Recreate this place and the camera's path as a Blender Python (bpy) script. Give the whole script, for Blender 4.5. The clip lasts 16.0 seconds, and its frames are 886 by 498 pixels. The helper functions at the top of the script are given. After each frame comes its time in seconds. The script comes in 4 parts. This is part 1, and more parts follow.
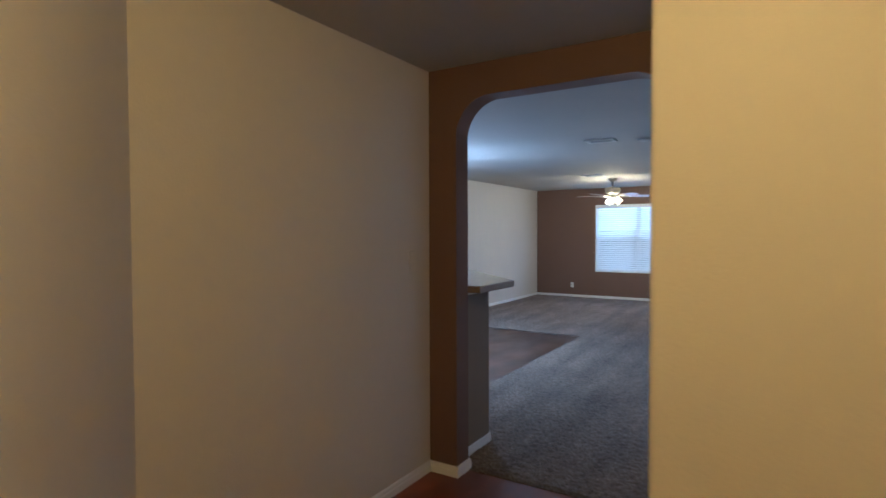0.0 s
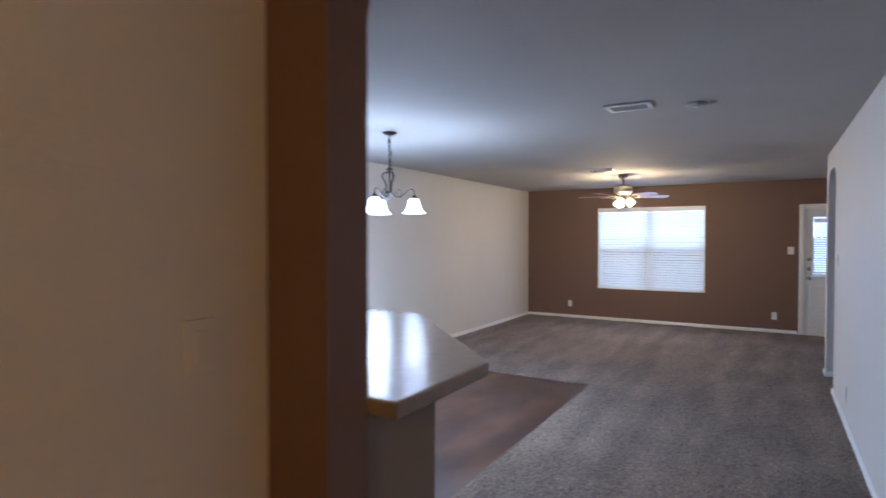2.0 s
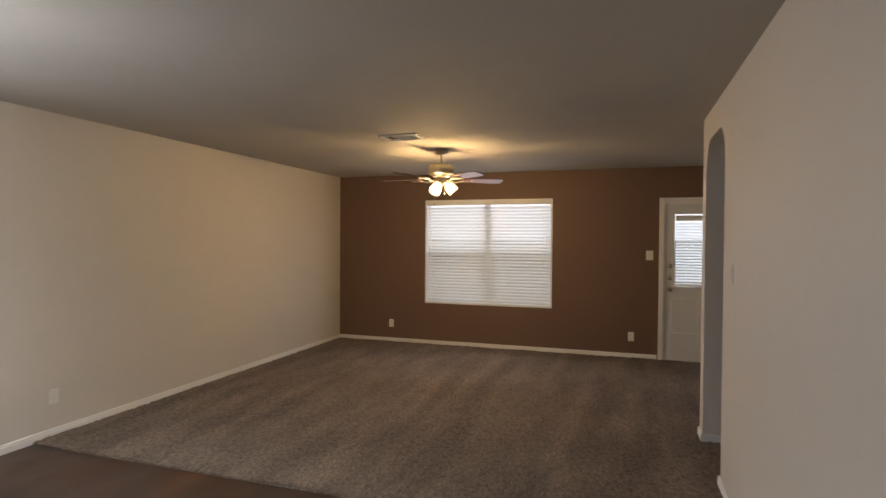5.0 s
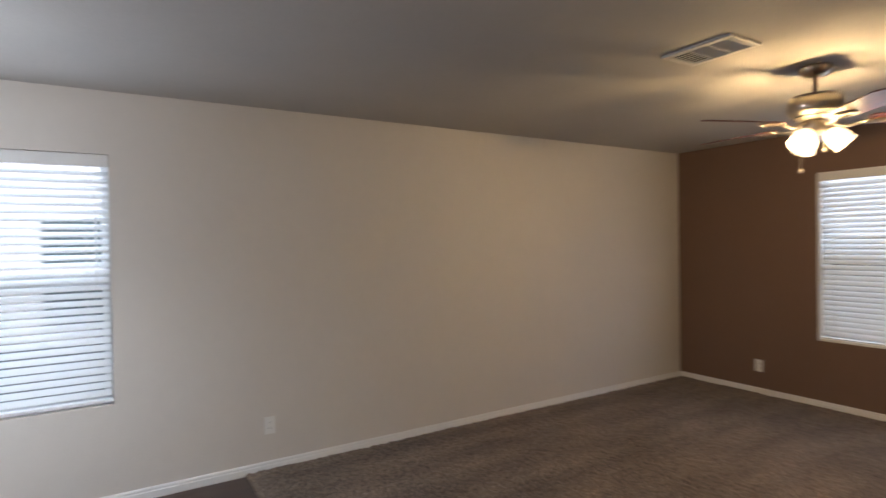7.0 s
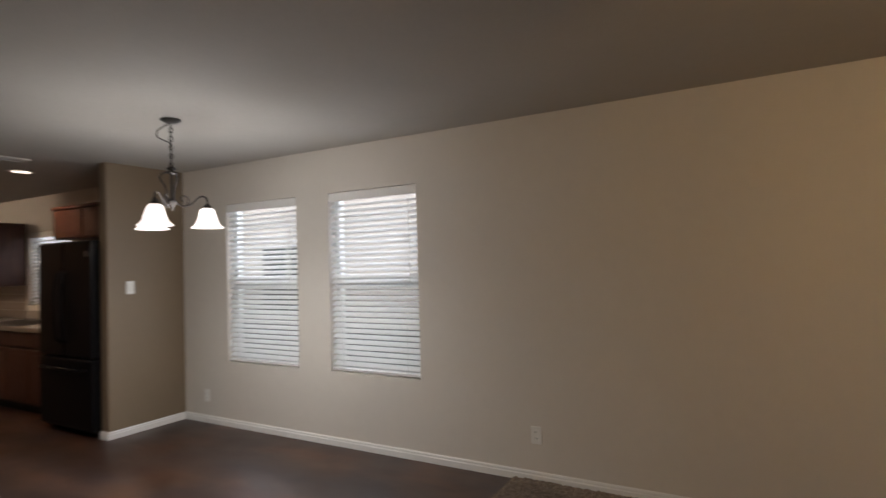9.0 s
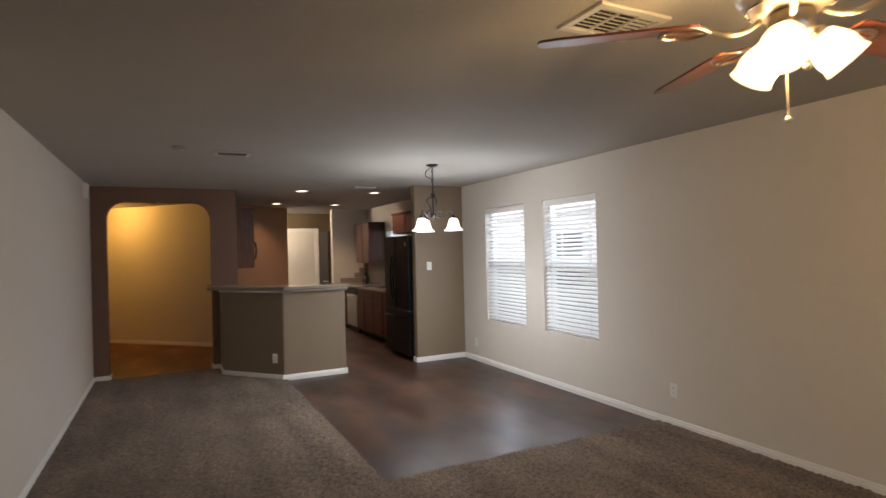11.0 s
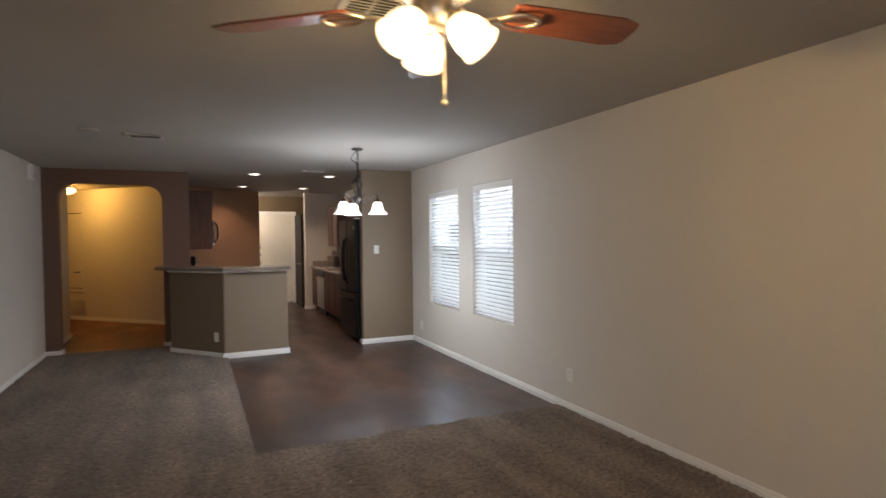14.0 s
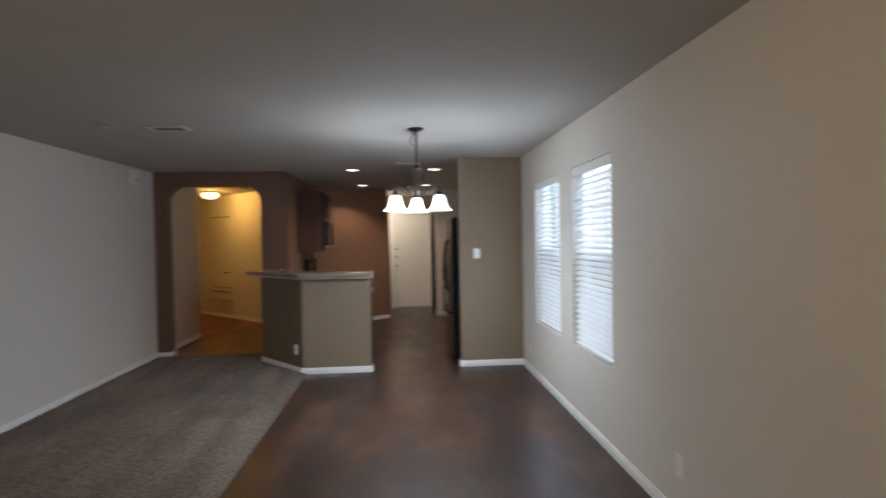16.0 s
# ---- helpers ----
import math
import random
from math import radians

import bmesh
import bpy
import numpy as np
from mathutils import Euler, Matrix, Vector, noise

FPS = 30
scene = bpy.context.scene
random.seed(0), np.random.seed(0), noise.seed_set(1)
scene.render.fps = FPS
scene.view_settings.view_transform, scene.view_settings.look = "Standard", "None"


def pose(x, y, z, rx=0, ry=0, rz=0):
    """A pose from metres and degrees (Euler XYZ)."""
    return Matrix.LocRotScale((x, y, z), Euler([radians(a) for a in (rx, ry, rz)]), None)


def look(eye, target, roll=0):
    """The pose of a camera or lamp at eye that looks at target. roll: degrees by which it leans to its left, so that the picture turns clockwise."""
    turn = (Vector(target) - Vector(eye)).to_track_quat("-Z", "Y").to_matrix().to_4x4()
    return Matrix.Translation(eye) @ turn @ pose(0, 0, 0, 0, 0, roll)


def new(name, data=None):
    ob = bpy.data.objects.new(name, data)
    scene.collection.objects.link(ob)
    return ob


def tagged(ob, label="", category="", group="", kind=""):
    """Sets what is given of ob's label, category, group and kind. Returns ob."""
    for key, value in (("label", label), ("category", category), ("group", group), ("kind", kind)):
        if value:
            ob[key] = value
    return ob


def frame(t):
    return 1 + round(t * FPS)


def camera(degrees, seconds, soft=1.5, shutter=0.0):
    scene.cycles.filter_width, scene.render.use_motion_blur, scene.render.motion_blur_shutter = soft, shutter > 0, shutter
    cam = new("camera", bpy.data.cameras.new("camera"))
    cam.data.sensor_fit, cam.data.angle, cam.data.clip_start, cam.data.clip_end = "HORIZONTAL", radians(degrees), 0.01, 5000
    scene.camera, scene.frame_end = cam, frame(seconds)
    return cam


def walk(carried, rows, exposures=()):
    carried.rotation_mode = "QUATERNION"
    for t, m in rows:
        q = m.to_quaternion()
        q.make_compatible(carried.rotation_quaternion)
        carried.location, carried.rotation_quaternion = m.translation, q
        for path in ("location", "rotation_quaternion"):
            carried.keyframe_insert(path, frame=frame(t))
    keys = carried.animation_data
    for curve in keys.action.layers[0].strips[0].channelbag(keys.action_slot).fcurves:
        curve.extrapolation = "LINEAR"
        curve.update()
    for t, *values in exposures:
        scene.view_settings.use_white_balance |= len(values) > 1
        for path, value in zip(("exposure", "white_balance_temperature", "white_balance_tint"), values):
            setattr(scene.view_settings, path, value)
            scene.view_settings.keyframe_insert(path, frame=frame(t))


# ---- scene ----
cam = camera(77.8, 16.0, soft=1.5, shutter=0.5)
PATH = [
    (0, (0.278, 0.455, 1.472), (-0.777, 2.153, 1.414), -0.2),
    (0.5, (-0.004, 0.882, 1.462), (-1.127, 2.536, 1.406), -0.2),
    (1, (-0.262, 1.314, 1.487), (-1.398, 2.959, 1.432), -0.0),
    (1.5, (-0.425, 1.832, 1.529), (-1.544, 3.488, 1.479), -0.1),
    (2, (-0.53, 2.339, 1.536), (-1.553, 4.058, 1.495), -0.0),
    (2.5, (-0.54, 2.735, 1.54), (-1.344, 4.567, 1.514), 0.3),
    (3, (-0.484, 3.144, 1.527), (-1.063, 5.058, 1.513), 0.4),
    (5.5, (-0.65, 5.615, 1.506), (-1.311, 7.502, 1.462), 0.4),
    (6, (-0.763, 6.108, 1.496), (-1.761, 7.841, 1.456), 0.0),
    (6.5, (-0.869, 6.651, 1.49), (-2.23, 8.116, 1.463), -0.4),
    (7, (-0.869, 7.201, 1.529), (-2.576, 8.245, 1.503), -1.0),
    (7.5, (-0.955, 7.693, 1.515), (-2.88, 8.234, 1.502), -1.4),
    (8, (-0.983, 8.456, 1.536), (-2.98, 8.343, 1.53), -1.6),
    (8.5, (-1.03, 8.849, 1.465), (-2.956, 8.311, 1.497), -1.4),
    (9, (-1.155, 9.405, 1.471), (-2.893, 8.416, 1.522), -1.6),
    (9.5, (-1.082, 9.958, 1.473), (-2.59, 8.646, 1.534), -1.8),
    (10, (-0.909, 10.474, 1.503), (-2.167, 8.92, 1.558), -1.8),
    (12.5, (-0.843, 12.049, 1.552), (-1.569, 10.185, 1.533), -1.0),
    (13, (-0.991, 12.061, 1.533), (-1.716, 10.198, 1.51), -0.9),
    (13.5, (-1.332, 11.972, 1.513), (-2.087, 10.12, 1.479), -0.8),
    (14, (-1.748, 11.865, 1.504), (-2.574, 10.044, 1.457), -0.7),
    (14.5, (-2.196, 11.681, 1.532), (-3.039, 9.869, 1.474), -0.7),
    (15, (-2.573, 11.388, 1.515), (-3.367, 9.553, 1.457), -0.4),
    (15.5, (-2.882, 11.132, 1.521), (-3.484, 9.225, 1.463), -0.6),
    (16, (-3.209, 10.812, 1.518), (-3.358, 8.818, 1.477), -1.1),
]
EXPOSURES = [(0.0, 0.38, 4150, 12), (1.0, 0.75, 4250, 19), (2.0, 0.52, 4750, 21), (2.5, 0.12, 4800, 18), (3.2, -0.26, 5300, 18), (5.3, -0.06, 6600, 21), (6.5, -0.1, 5700, 20), (7.5, -0.24, 6000, 22), (8.0, -0.56, 6350, 21), (8.5, -0.81, 6650, 22), (9.5, -0.81, 6700, 23), (10.2, -0.41, 6600, 22), (12.3, -0.18, 6300, 21), (14.5, -0.29, 6050, 20), (16.0, -0.36, 5750, 17)]
walk(cam, [(t, look(eye, target, roll)) for t, eye, target, roll in PATH], EXPOSURES)

# ---- world and light ----
world = bpy.data.worlds.new("world")
scene.world = world
world.use_nodes = True
wn = world.node_tree.nodes
sky = wn.new("ShaderNodeTexSky")
sky.sky_type = 'NISHITA'
sky.sun_disc = False
sky.sun_elevation = radians(30)
sky.sun_rotation = radians(107)
wn["Background"].inputs[1].default_value = 0.15
world.node_tree.links.new(sky.outputs[0], wn["Background"].inputs[0])
sun = new("sun", bpy.data.lights.new("sun", 'SUN'))
sun.data.energy = 5.0
sun.data.angle = radians(0.6)
sun.data.color = (1.0, 0.96, 0.9)
sun.matrix_world = look((10, -3, 6.0), (0, 0, 0))


def sky_lamp(name, eye, target, w, h, power, colour):
    ob = new(name, bpy.data.lights.new(name, 'AREA'))
    ob.data.shape = 'RECTANGLE'
    ob.data.size, ob.data.size_y, ob.data.energy, ob.data.color = w, h, power, colour
    ob.matrix_world = look(eye, target)
    return ob


def bulb(name, place, power, colour, radius=0.03):
    ob = new(name, bpy.data.lights.new(name, 'POINT'))
    ob.data.energy, ob.data.color, ob.data.shadow_soft_size = power, colour, radius
    ob.location = place
    return ob


# ---- plan, in metres ----
FLOOR, CEIL = 0.015, 2.44
WEST, EAST, NORTH = -4.615, 0.01, 12.495
ARCH_S, ARCH_N = 3.24, 3.38
HALL_W, HALL_E, HALL_Y = -1.55, 0.0, 1.85
ARCH_A, ARCH_B, ARCH_TOP = -1.36, -0.158, 2.255
KITCHEN_E, KITCHEN_S, UTILITY_S = -1.69, 0.28, -1.05
WIN_Z0, WIN_Z1 = 0.61, 2.072
DINING_WINDOWS = ((5.11, 5.998), (6.355, 7.217))
BACK_WINDOW = (-3.251, -1.458)
KITCHEN_WINDOW = (1.40, 2.40)
FAN, CHANDELIER, HALL_LAMP = (-2.353, 10.484), (-3.346, 6.173), (0.24, 0.55)
CANS = ((-2.567, 1.373), (-2.57, 3.458), (-3.645, 1.295), (-3.66, 3.458))
DAY = (0.74, 0.87, 1.0)
WARM = (1.0, 0.69, 0.28)
COOL = (0.90, 0.98, 0.94)
HALLC = (1.0, 0.52, 0.085)
CANC = (1.0, 0.71, 0.44)
FAN_POWER, CHAND_POWER, CAN_POWER, HALL_POWER = 18.5, 13.0, 42.0, 39.0
BLADE_ANGLE, SHADE_ANGLE = 33, 141
for y0, y1 in DINING_WINDOWS:
    for depth, power in ((0.20, 20), (0.001, 5)):
        sky_lamp("window_daylight", (WEST - depth, (y0 + y1) / 2, 1.34), (0, (y0 + y1) / 2, 1.34), y1 - y0 - 0.04, 1.42, power, DAY)
for depth, power in ((0.20, 30), (0.001, 6)):
    sky_lamp("window_daylight", (-2.355, NORTH + depth, 1.34), (-2.355, 0, 1.34), 1.74, 1.42, power, DAY)
sky_lamp("window_daylight", (0.352, NORTH + 0.20, 1.39), (0.352, 0, 1.39), 0.62, 0.90, 10, DAY)
sky_lamp("window_daylight", (WEST - 0.20, 1.9, 1.54), (0, 1.9, 1.54), 0.95, 0.88, 10, DAY)


# ---- materials ----
def material(name):
    m = bpy.data.materials.new(name)
    m.use_nodes = True
    return m, m.node_tree.nodes, m.node_tree.links, m.node_tree.nodes["Principled BSDF"]


def plain(name, colour, rough=0.5, metal=0.0, vary=0.06, scale=6.0, bump=0.0, bump_scale=60.0, emit=0.0, emit_colour=None):
    """A surface with uneven tone at two scales and a fine relief."""
    m, n, k, b = material(name)
    co = n.new("ShaderNodeTexCoord")
    big, small = n.new("ShaderNodeTexNoise"), n.new("ShaderNodeTexNoise")
    big.inputs["Scale"].default_value, small.inputs["Scale"].default_value = scale, scale * 14
    big.inputs["Detail"].default_value = 4
    k.new(co.outputs["Object"], big.inputs["Vector"])
    k.new(co.outputs["Object"], small.inputs["Vector"])
    add = n.new("ShaderNodeMath")
    add.operation = 'MULTIPLY_ADD'
    k.new(small.outputs["Fac"], add.inputs[0])
    add.inputs[1].default_value = 0.5
    k.new(big.outputs["Fac"], add.inputs[2])
    ramp = n.new("ShaderNodeMapRange")
    ramp.inputs[1].default_value, ramp.inputs[2].default_value = 0.4, 1.1
    ramp.inputs[3].default_value, ramp.inputs[4].default_value = 1 - vary, 1 + vary
    k.new(add.outputs[0], ramp.inputs[0])
    mul = n.new("ShaderNodeVectorMath")
    mul.operation = 'SCALE'
    mul.inputs[0].default_value = colour
    k.new(ramp.outputs[0], mul.inputs["Scale"])
    k.new(mul.outputs[0], b.inputs["Base Color"])
    b.inputs["Roughness"].default_value, b.inputs["Metallic"].default_value = rough, metal
    if bump:
        t, bp = n.new("ShaderNodeTexNoise"), n.new("ShaderNodeBump")
        t.inputs["Scale"].default_value, t.inputs["Detail"].default_value = bump_scale, 3
        k.new(co.outputs["Object"], t.inputs["Vector"])
        k.new(t.outputs["Fac"], bp.inputs["Height"])
        bp.inputs["Strength"].default_value, bp.inputs["Distance"].default_value = bump, 0.004
        k.new(bp.outputs[0], b.inputs["Normal"])
    if emit:
        b.inputs["Emission Color"].default_value = (*(emit_colour or colour), 1)
        b.inputs["Emission Strength"].default_value = emit
    return m


CREAM = plain("cream wall paint", (0.655, 0.61, 0.548), 0.6, vary=0.03, scale=1.2, bump=0.25, bump_scale=110)
BROWN = plain("brown accent wall paint", (0.17, 0.10, 0.066), 0.6, vary=0.05, scale=1.2, bump=0.25, bump_scale=110)
TAN = plain("tan wall paint", (0.22, 0.163, 0.107), 0.6, vary=0.04, scale=1.2, bump=0.25, bump_scale=110)
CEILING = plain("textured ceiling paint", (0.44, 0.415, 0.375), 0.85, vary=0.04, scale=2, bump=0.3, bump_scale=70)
WHITE = plain("white trim paint", (0.80, 0.79, 0.76), 0.35, vary=0.03, scale=3)
PLASTIC = plain("white plastic", (0.78, 0.77, 0.73), 0.4, vary=0.02)
OLIVE = plain("olive brown wall paint", (0.12, 0.085, 0.046), 0.6, vary=0.04, scale=1.2, bump=0.25, bump_scale=110)
# brown pushed towards orange: the recessed lights' warm glow is in this colour
RANGE_WALL = plain("brown wall paint warmed for can light", (0.255, 0.145, 0.080), 0.6, vary=0.04, scale=1.2, bump=0.25, bump_scale=110)
UMBER = plain("dark taupe wall paint", (0.16, 0.087, 0.058), 0.6, vary=0.04, scale=1.2, bump=0.25, bump_scale=110)


def stained_concrete(name, tint=(1, 1, 1)):
    """Acid-stained sealed concrete: cloudy dark brown with rust and violet blotches drawn out by the mop."""
    m, n, k, b = material(name)
    co = n.new("ShaderNodeTexCoord")
    def clouds(scale, detail, stretch, shift, stops):
        t, mp, r = n.new("ShaderNodeTexNoise"), n.new("ShaderNodeMapping"), n.new("ShaderNodeValToRGB")
        t.inputs["Scale"].default_value, t.inputs["Detail"].default_value = scale, detail
        mp.inputs["Scale"].default_value, mp.inputs["Location"].default_value = stretch, shift
        k.new(co.outputs["Object"], mp.inputs["Vector"])
        k.new(mp.outputs[0], t.inputs["Vector"])
        e = r.color_ramp.elements
        e[0].position, e[0].color = stops[0][0], (*stops[0][1], 1)
        e[1].position, e[1].color = stops[-1][0], (*stops[-1][1], 1)
        for p, c in stops[1:-1]:
            e.new(p).color = (*c, 1)
        k.new(t.outputs["Fac"], r.inputs["Fac"])
        return r.outputs["Color"]
    def times(a, c):
        t = n.new("ShaderNodeVectorMath")
        t.operation = 'MULTIPLY'
        k.new(a, t.inputs[0])
        k.new(c, t.inputs[1])
        return t.outputs[0]
    base = clouds(1.9, 5, (1.4, 0.6, 1), (0, 0, 0), [(0.30, (0.032, 0.018, 0.015)), (0.50, (0.048, 0.027, 0.020)), (0.66, (0.092, 0.052, 0.037))])
    hue = clouds(2.3, 4, (1.2, 0.7, 1), (3.7, 1.3, 0), [(0.34, (0.70, 0.79, 1.0)), (0.48, (0.92, 0.92, 0.94)), (0.57, (1.0, 0.90, 0.80)), (0.70, (1.0, 0.70, 0.46))])
    speck = clouds(5.5, 3, (1.5, 0.5, 1), (0, 5, 0), [(0.30, (0.88, 0.88, 0.89)), (0.70, (1.10, 1.08, 1.06))])
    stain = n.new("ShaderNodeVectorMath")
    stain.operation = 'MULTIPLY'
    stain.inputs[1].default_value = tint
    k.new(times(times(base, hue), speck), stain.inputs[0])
    k.new(stain.outputs[0], b.inputs["Base Color"])
    k.new(clouds(3.0, 3, (1.2, 0.6, 1), (1, 2, 0), [(0.28, (0.31, 0.31, 0.31)), (0.72, (0.42, 0.42, 0.42))]), b.inputs["Roughness"])
    b.inputs["Specular IOR Level"].default_value = 0.42
    return m


CONCRETE = stained_concrete("sealed stained concrete")
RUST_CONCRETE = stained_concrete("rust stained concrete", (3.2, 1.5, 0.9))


def carpet_pile(name):
    """Cut pile: tufts, clumps, trodden patches and vacuum strokes."""
    m, n, k, b = material(name)
    co = n.new("ShaderNodeTexCoord")
    def tex(scale, detail, stretch=None, turn=0.0):
        t = n.new("ShaderNodeTexNoise")
        t.inputs["Scale"].default_value, t.inputs["Detail"].default_value = scale, detail
        if stretch:
            mp = n.new("ShaderNodeMapping")
            mp.inputs["Scale"].default_value, mp.inputs["Rotation"].default_value = stretch, (0, 0, turn)
            k.new(co.outputs["Object"], mp.inputs["Vector"])
            k.new(mp.outputs[0], t.inputs["Vector"])
        else:
            k.new(co.outputs["Object"], t.inputs["Vector"])
        return t.outputs["Fac"]
    def spread(fac, lo, hi, a=0.3, c=0.7):
        r = n.new("ShaderNodeMapRange")
        r.inputs[1].default_value, r.inputs[2].default_value, r.inputs[3].default_value, r.inputs[4].default_value = a, c, lo, hi
        k.new(fac, r.inputs[0])
        return r.outputs[0]
    def times(a, c):
        t = n.new("ShaderNodeMath")
        t.operation = 'MULTIPLY'
        k.new(a, t.inputs[0])
        k.new(c, t.inputs[1])
        return t.outputs[0]
    tuft, clump, patch = tex(120, 4), tex(38, 5), tex(1.4, 6)
    strokes = tex(1.0, 2, (4.5, 0.9, 1), 0.25)
    wave = n.new("ShaderNodeTexWave")
    wave.bands_direction = 'X'
    wave.inputs["Scale"].default_value, wave.inputs["Distortion"].default_value = 0.85, 2.6
    wave.inputs["Detail"].default_value, wave.inputs["Detail Scale"].default_value = 2, 0.9
    k.new(co.outputs["Object"], wave.inputs["Vector"])
    tone = times(times(times(spread(tuft, 0.42, 1.58), spread(clump, 0.66, 1.34)), spread(wave.outputs["Fac"], 0.95, 1.07, 0.1, 0.9)), times(spread(patch, 0.84, 1.16), spread(strokes, 0.87, 1.13, 0.40, 0.60)))
    mul = n.new("ShaderNodeVectorMath")
    mul.operation = 'SCALE'
    mul.inputs[0].default_value = (0.162, 0.124, 0.095)
    k.new(tone, mul.inputs["Scale"])
    k.new(mul.outputs[0], b.inputs["Base Color"])
    b.inputs["Roughness"].default_value = 1.0
    b.inputs["Specular IOR Level"].default_value = 0.1
    b.inputs["Sheen Weight"].default_value, b.inputs["Sheen Roughness"].default_value = 0.12, 0.4
    bp = n.new("ShaderNodeBump")
    bp.inputs["Strength"].default_value, bp.inputs["Distance"].default_value = 0.9, 0.01
    k.new(times(tuft, clump), bp.inputs["Height"])
    k.new(bp.outputs[0], b.inputs["Normal"])
    return m


CARPET = carpet_pile("brown cut-pile carpet")


# ---- building helpers ----
def part(name, bm, mat, parent=None, label="", smooth=False):
    me = bpy.data.meshes.new(name)
    bmesh.ops.recalc_face_normals(bm, faces=bm.faces)
    if smooth:
        for f in bm.faces:
            f.smooth = True
    bm.to_mesh(me)
    bm.free()
    me.materials.append(mat)
    ob = new(name, me)
    if parent:
        ob.parent = parent
    return tagged(ob, label)


def thing(name, place, turn, label, category, group=""):
    ob = new(name)
    ob.matrix_basis = pose(*place, 0, 0, turn)
    ob.empty_display_size = 0.1
    return tagged(ob, label, category, group)


def structure(name, bm, mat, label, category):
    return tagged(part(name, bm, mat), label, category, kind="structure")


def add_box(bm, x0, x1, y0, y1, z0, z1, bevel=0.0):
    vs = [bm.verts.new((x, y, z)) for x in (x0, x1) for y in (y0, y1) for z in (z0, z1)]
    fs = [bm.faces.new([vs[i] for i in q]) for q in ((0, 1, 3, 2), (4, 6, 7, 5), (0, 4, 5, 1), (2, 3, 7, 6), (0, 2, 6, 4), (1, 5, 7, 3))]
    if bevel:
        edges = list({e for f in fs for e in f.edges})
        bmesh.ops.bevel(bm, geom=edges, offset=bevel, segments=2, affect='EDGES', profile=0.5)
    return bm


def box(x0, x1, y0, y1, z0, z1, bevel=0.0):
    return add_box(bmesh.new(), x0, x1, y0, y1, z0, z1, bevel)


def prism(points, low, high, axis="z", bm=None):
    """A flat outline pushed through from low to high along an axis."""
    bm = bm or bmesh.new()
    put = {"z": lambda a, b, c: (a, b, c), "y": lambda a, b, c: (a, c, b), "x": lambda a, b, c: (c, a, b)}[axis]
    lo = [bm.verts.new(put(a, b, low)) for a, b in points]
    hi = [bm.verts.new(put(a, b, high)) for a, b in points]
    bm.faces.new(lo)
    bm.faces.new(hi[::-1])
    for i in range(len(points)):
        j = (i + 1) % len(points)
        bm.faces.new((lo[i], lo[j], hi[j], hi[i]))
    return bm


def lathe(profile, steps=24, bm=None, at=(0, 0, 0), m=None):
    """A turned shape from (radius, height) pairs."""
    bm = bm or bmesh.new()
    rings = []
    for r, z in profile:
        ring = []
        for i in range(steps):
            a = 2 * math.pi * i / steps
            p = Vector((r * math.cos(a), r * math.sin(a), z))
            if m:
                p = m @ p
            ring.append(bm.verts.new(p + Vector(at)))
        rings.append(ring)
    for a, b in zip(rings, rings[1:]):
        for i in range(steps):
            j = (i + 1) % steps
            bm.faces.new((a[i], a[j], b[j], b[i]))
    for ring in (rings[0], rings[-1]):
        bm.faces.new(ring)
    return bm


def tube(points, radius, steps=10, bm=None):
    """A round rod along a line of points; radius may be one number or one for each point."""
    bm = bm or bmesh.new()
    pts = [Vector(p) for p in points]
    rs = radius if isinstance(radius, (list, tuple)) else [radius] * len(pts)
    up, rings = None, []
    for i, p in enumerate(pts):
        d = (pts[min(i + 1, len(pts) - 1)] - pts[max(i - 1, 0)]).normalized()
        if up is None:
            up = d.orthogonal().normalized()
        up = (up - d * up.dot(d)).normalized()
        side = d.cross(up)
        rings.append([bm.verts.new(p + rs[i] * (math.cos(2 * math.pi * s / steps) * up + math.sin(2 * math.pi * s / steps) * side)) for s in range(steps)])
    for a, b in zip(rings, rings[1:]):
        for i in range(steps):
            j = (i + 1) % steps
            bm.faces.new((a[i], a[j], b[j], b[i]))
    bm.faces.new(rings[0])
    bm.faces.new(rings[-1])
    return bm


def flowing(points, steps=4):
    """More points along a smooth line through the given ones."""
    p = [Vector(q) for q in points]
    p = [p[0] * 2 - p[1]] + p + [p[-1] * 2 - p[-2]]
    out = []
    for a, b, c, d in zip(p, p[1:], p[2:], p[3:]):
        for i in range(steps):
            t = i / steps
            out.append(0.5 * ((2 * b) + (c - a) * t + (2 * a - 5 * b + 4 * c - d) * t * t + (3 * b - a - 3 * c + d) * t ** 3))
    return out + [p[-2]]


def arc(cx, cy, r, a0, a1, n=16):
    return [(cx + r * math.cos(radians(a0 + (a1 - a0) * i / n)), cy + r * math.sin(radians(a0 + (a1 - a0) * i / n))) for i in range(n + 1)]


def arch_outline(lo, hi, a, b, top, r=0.22):
    """A wall from lo to hi with an opening from a to b that has rounded upper corners."""
    return [(lo, FLOOR - 0.1), (a, FLOOR - 0.1)] + arc(a + r, top - r, r, 180, 90) + arc(b - r, top - r, r, 90, 0) + [(b, FLOOR - 0.1), (hi, FLOOR - 0.1), (hi, CEIL), (lo, CEIL)]


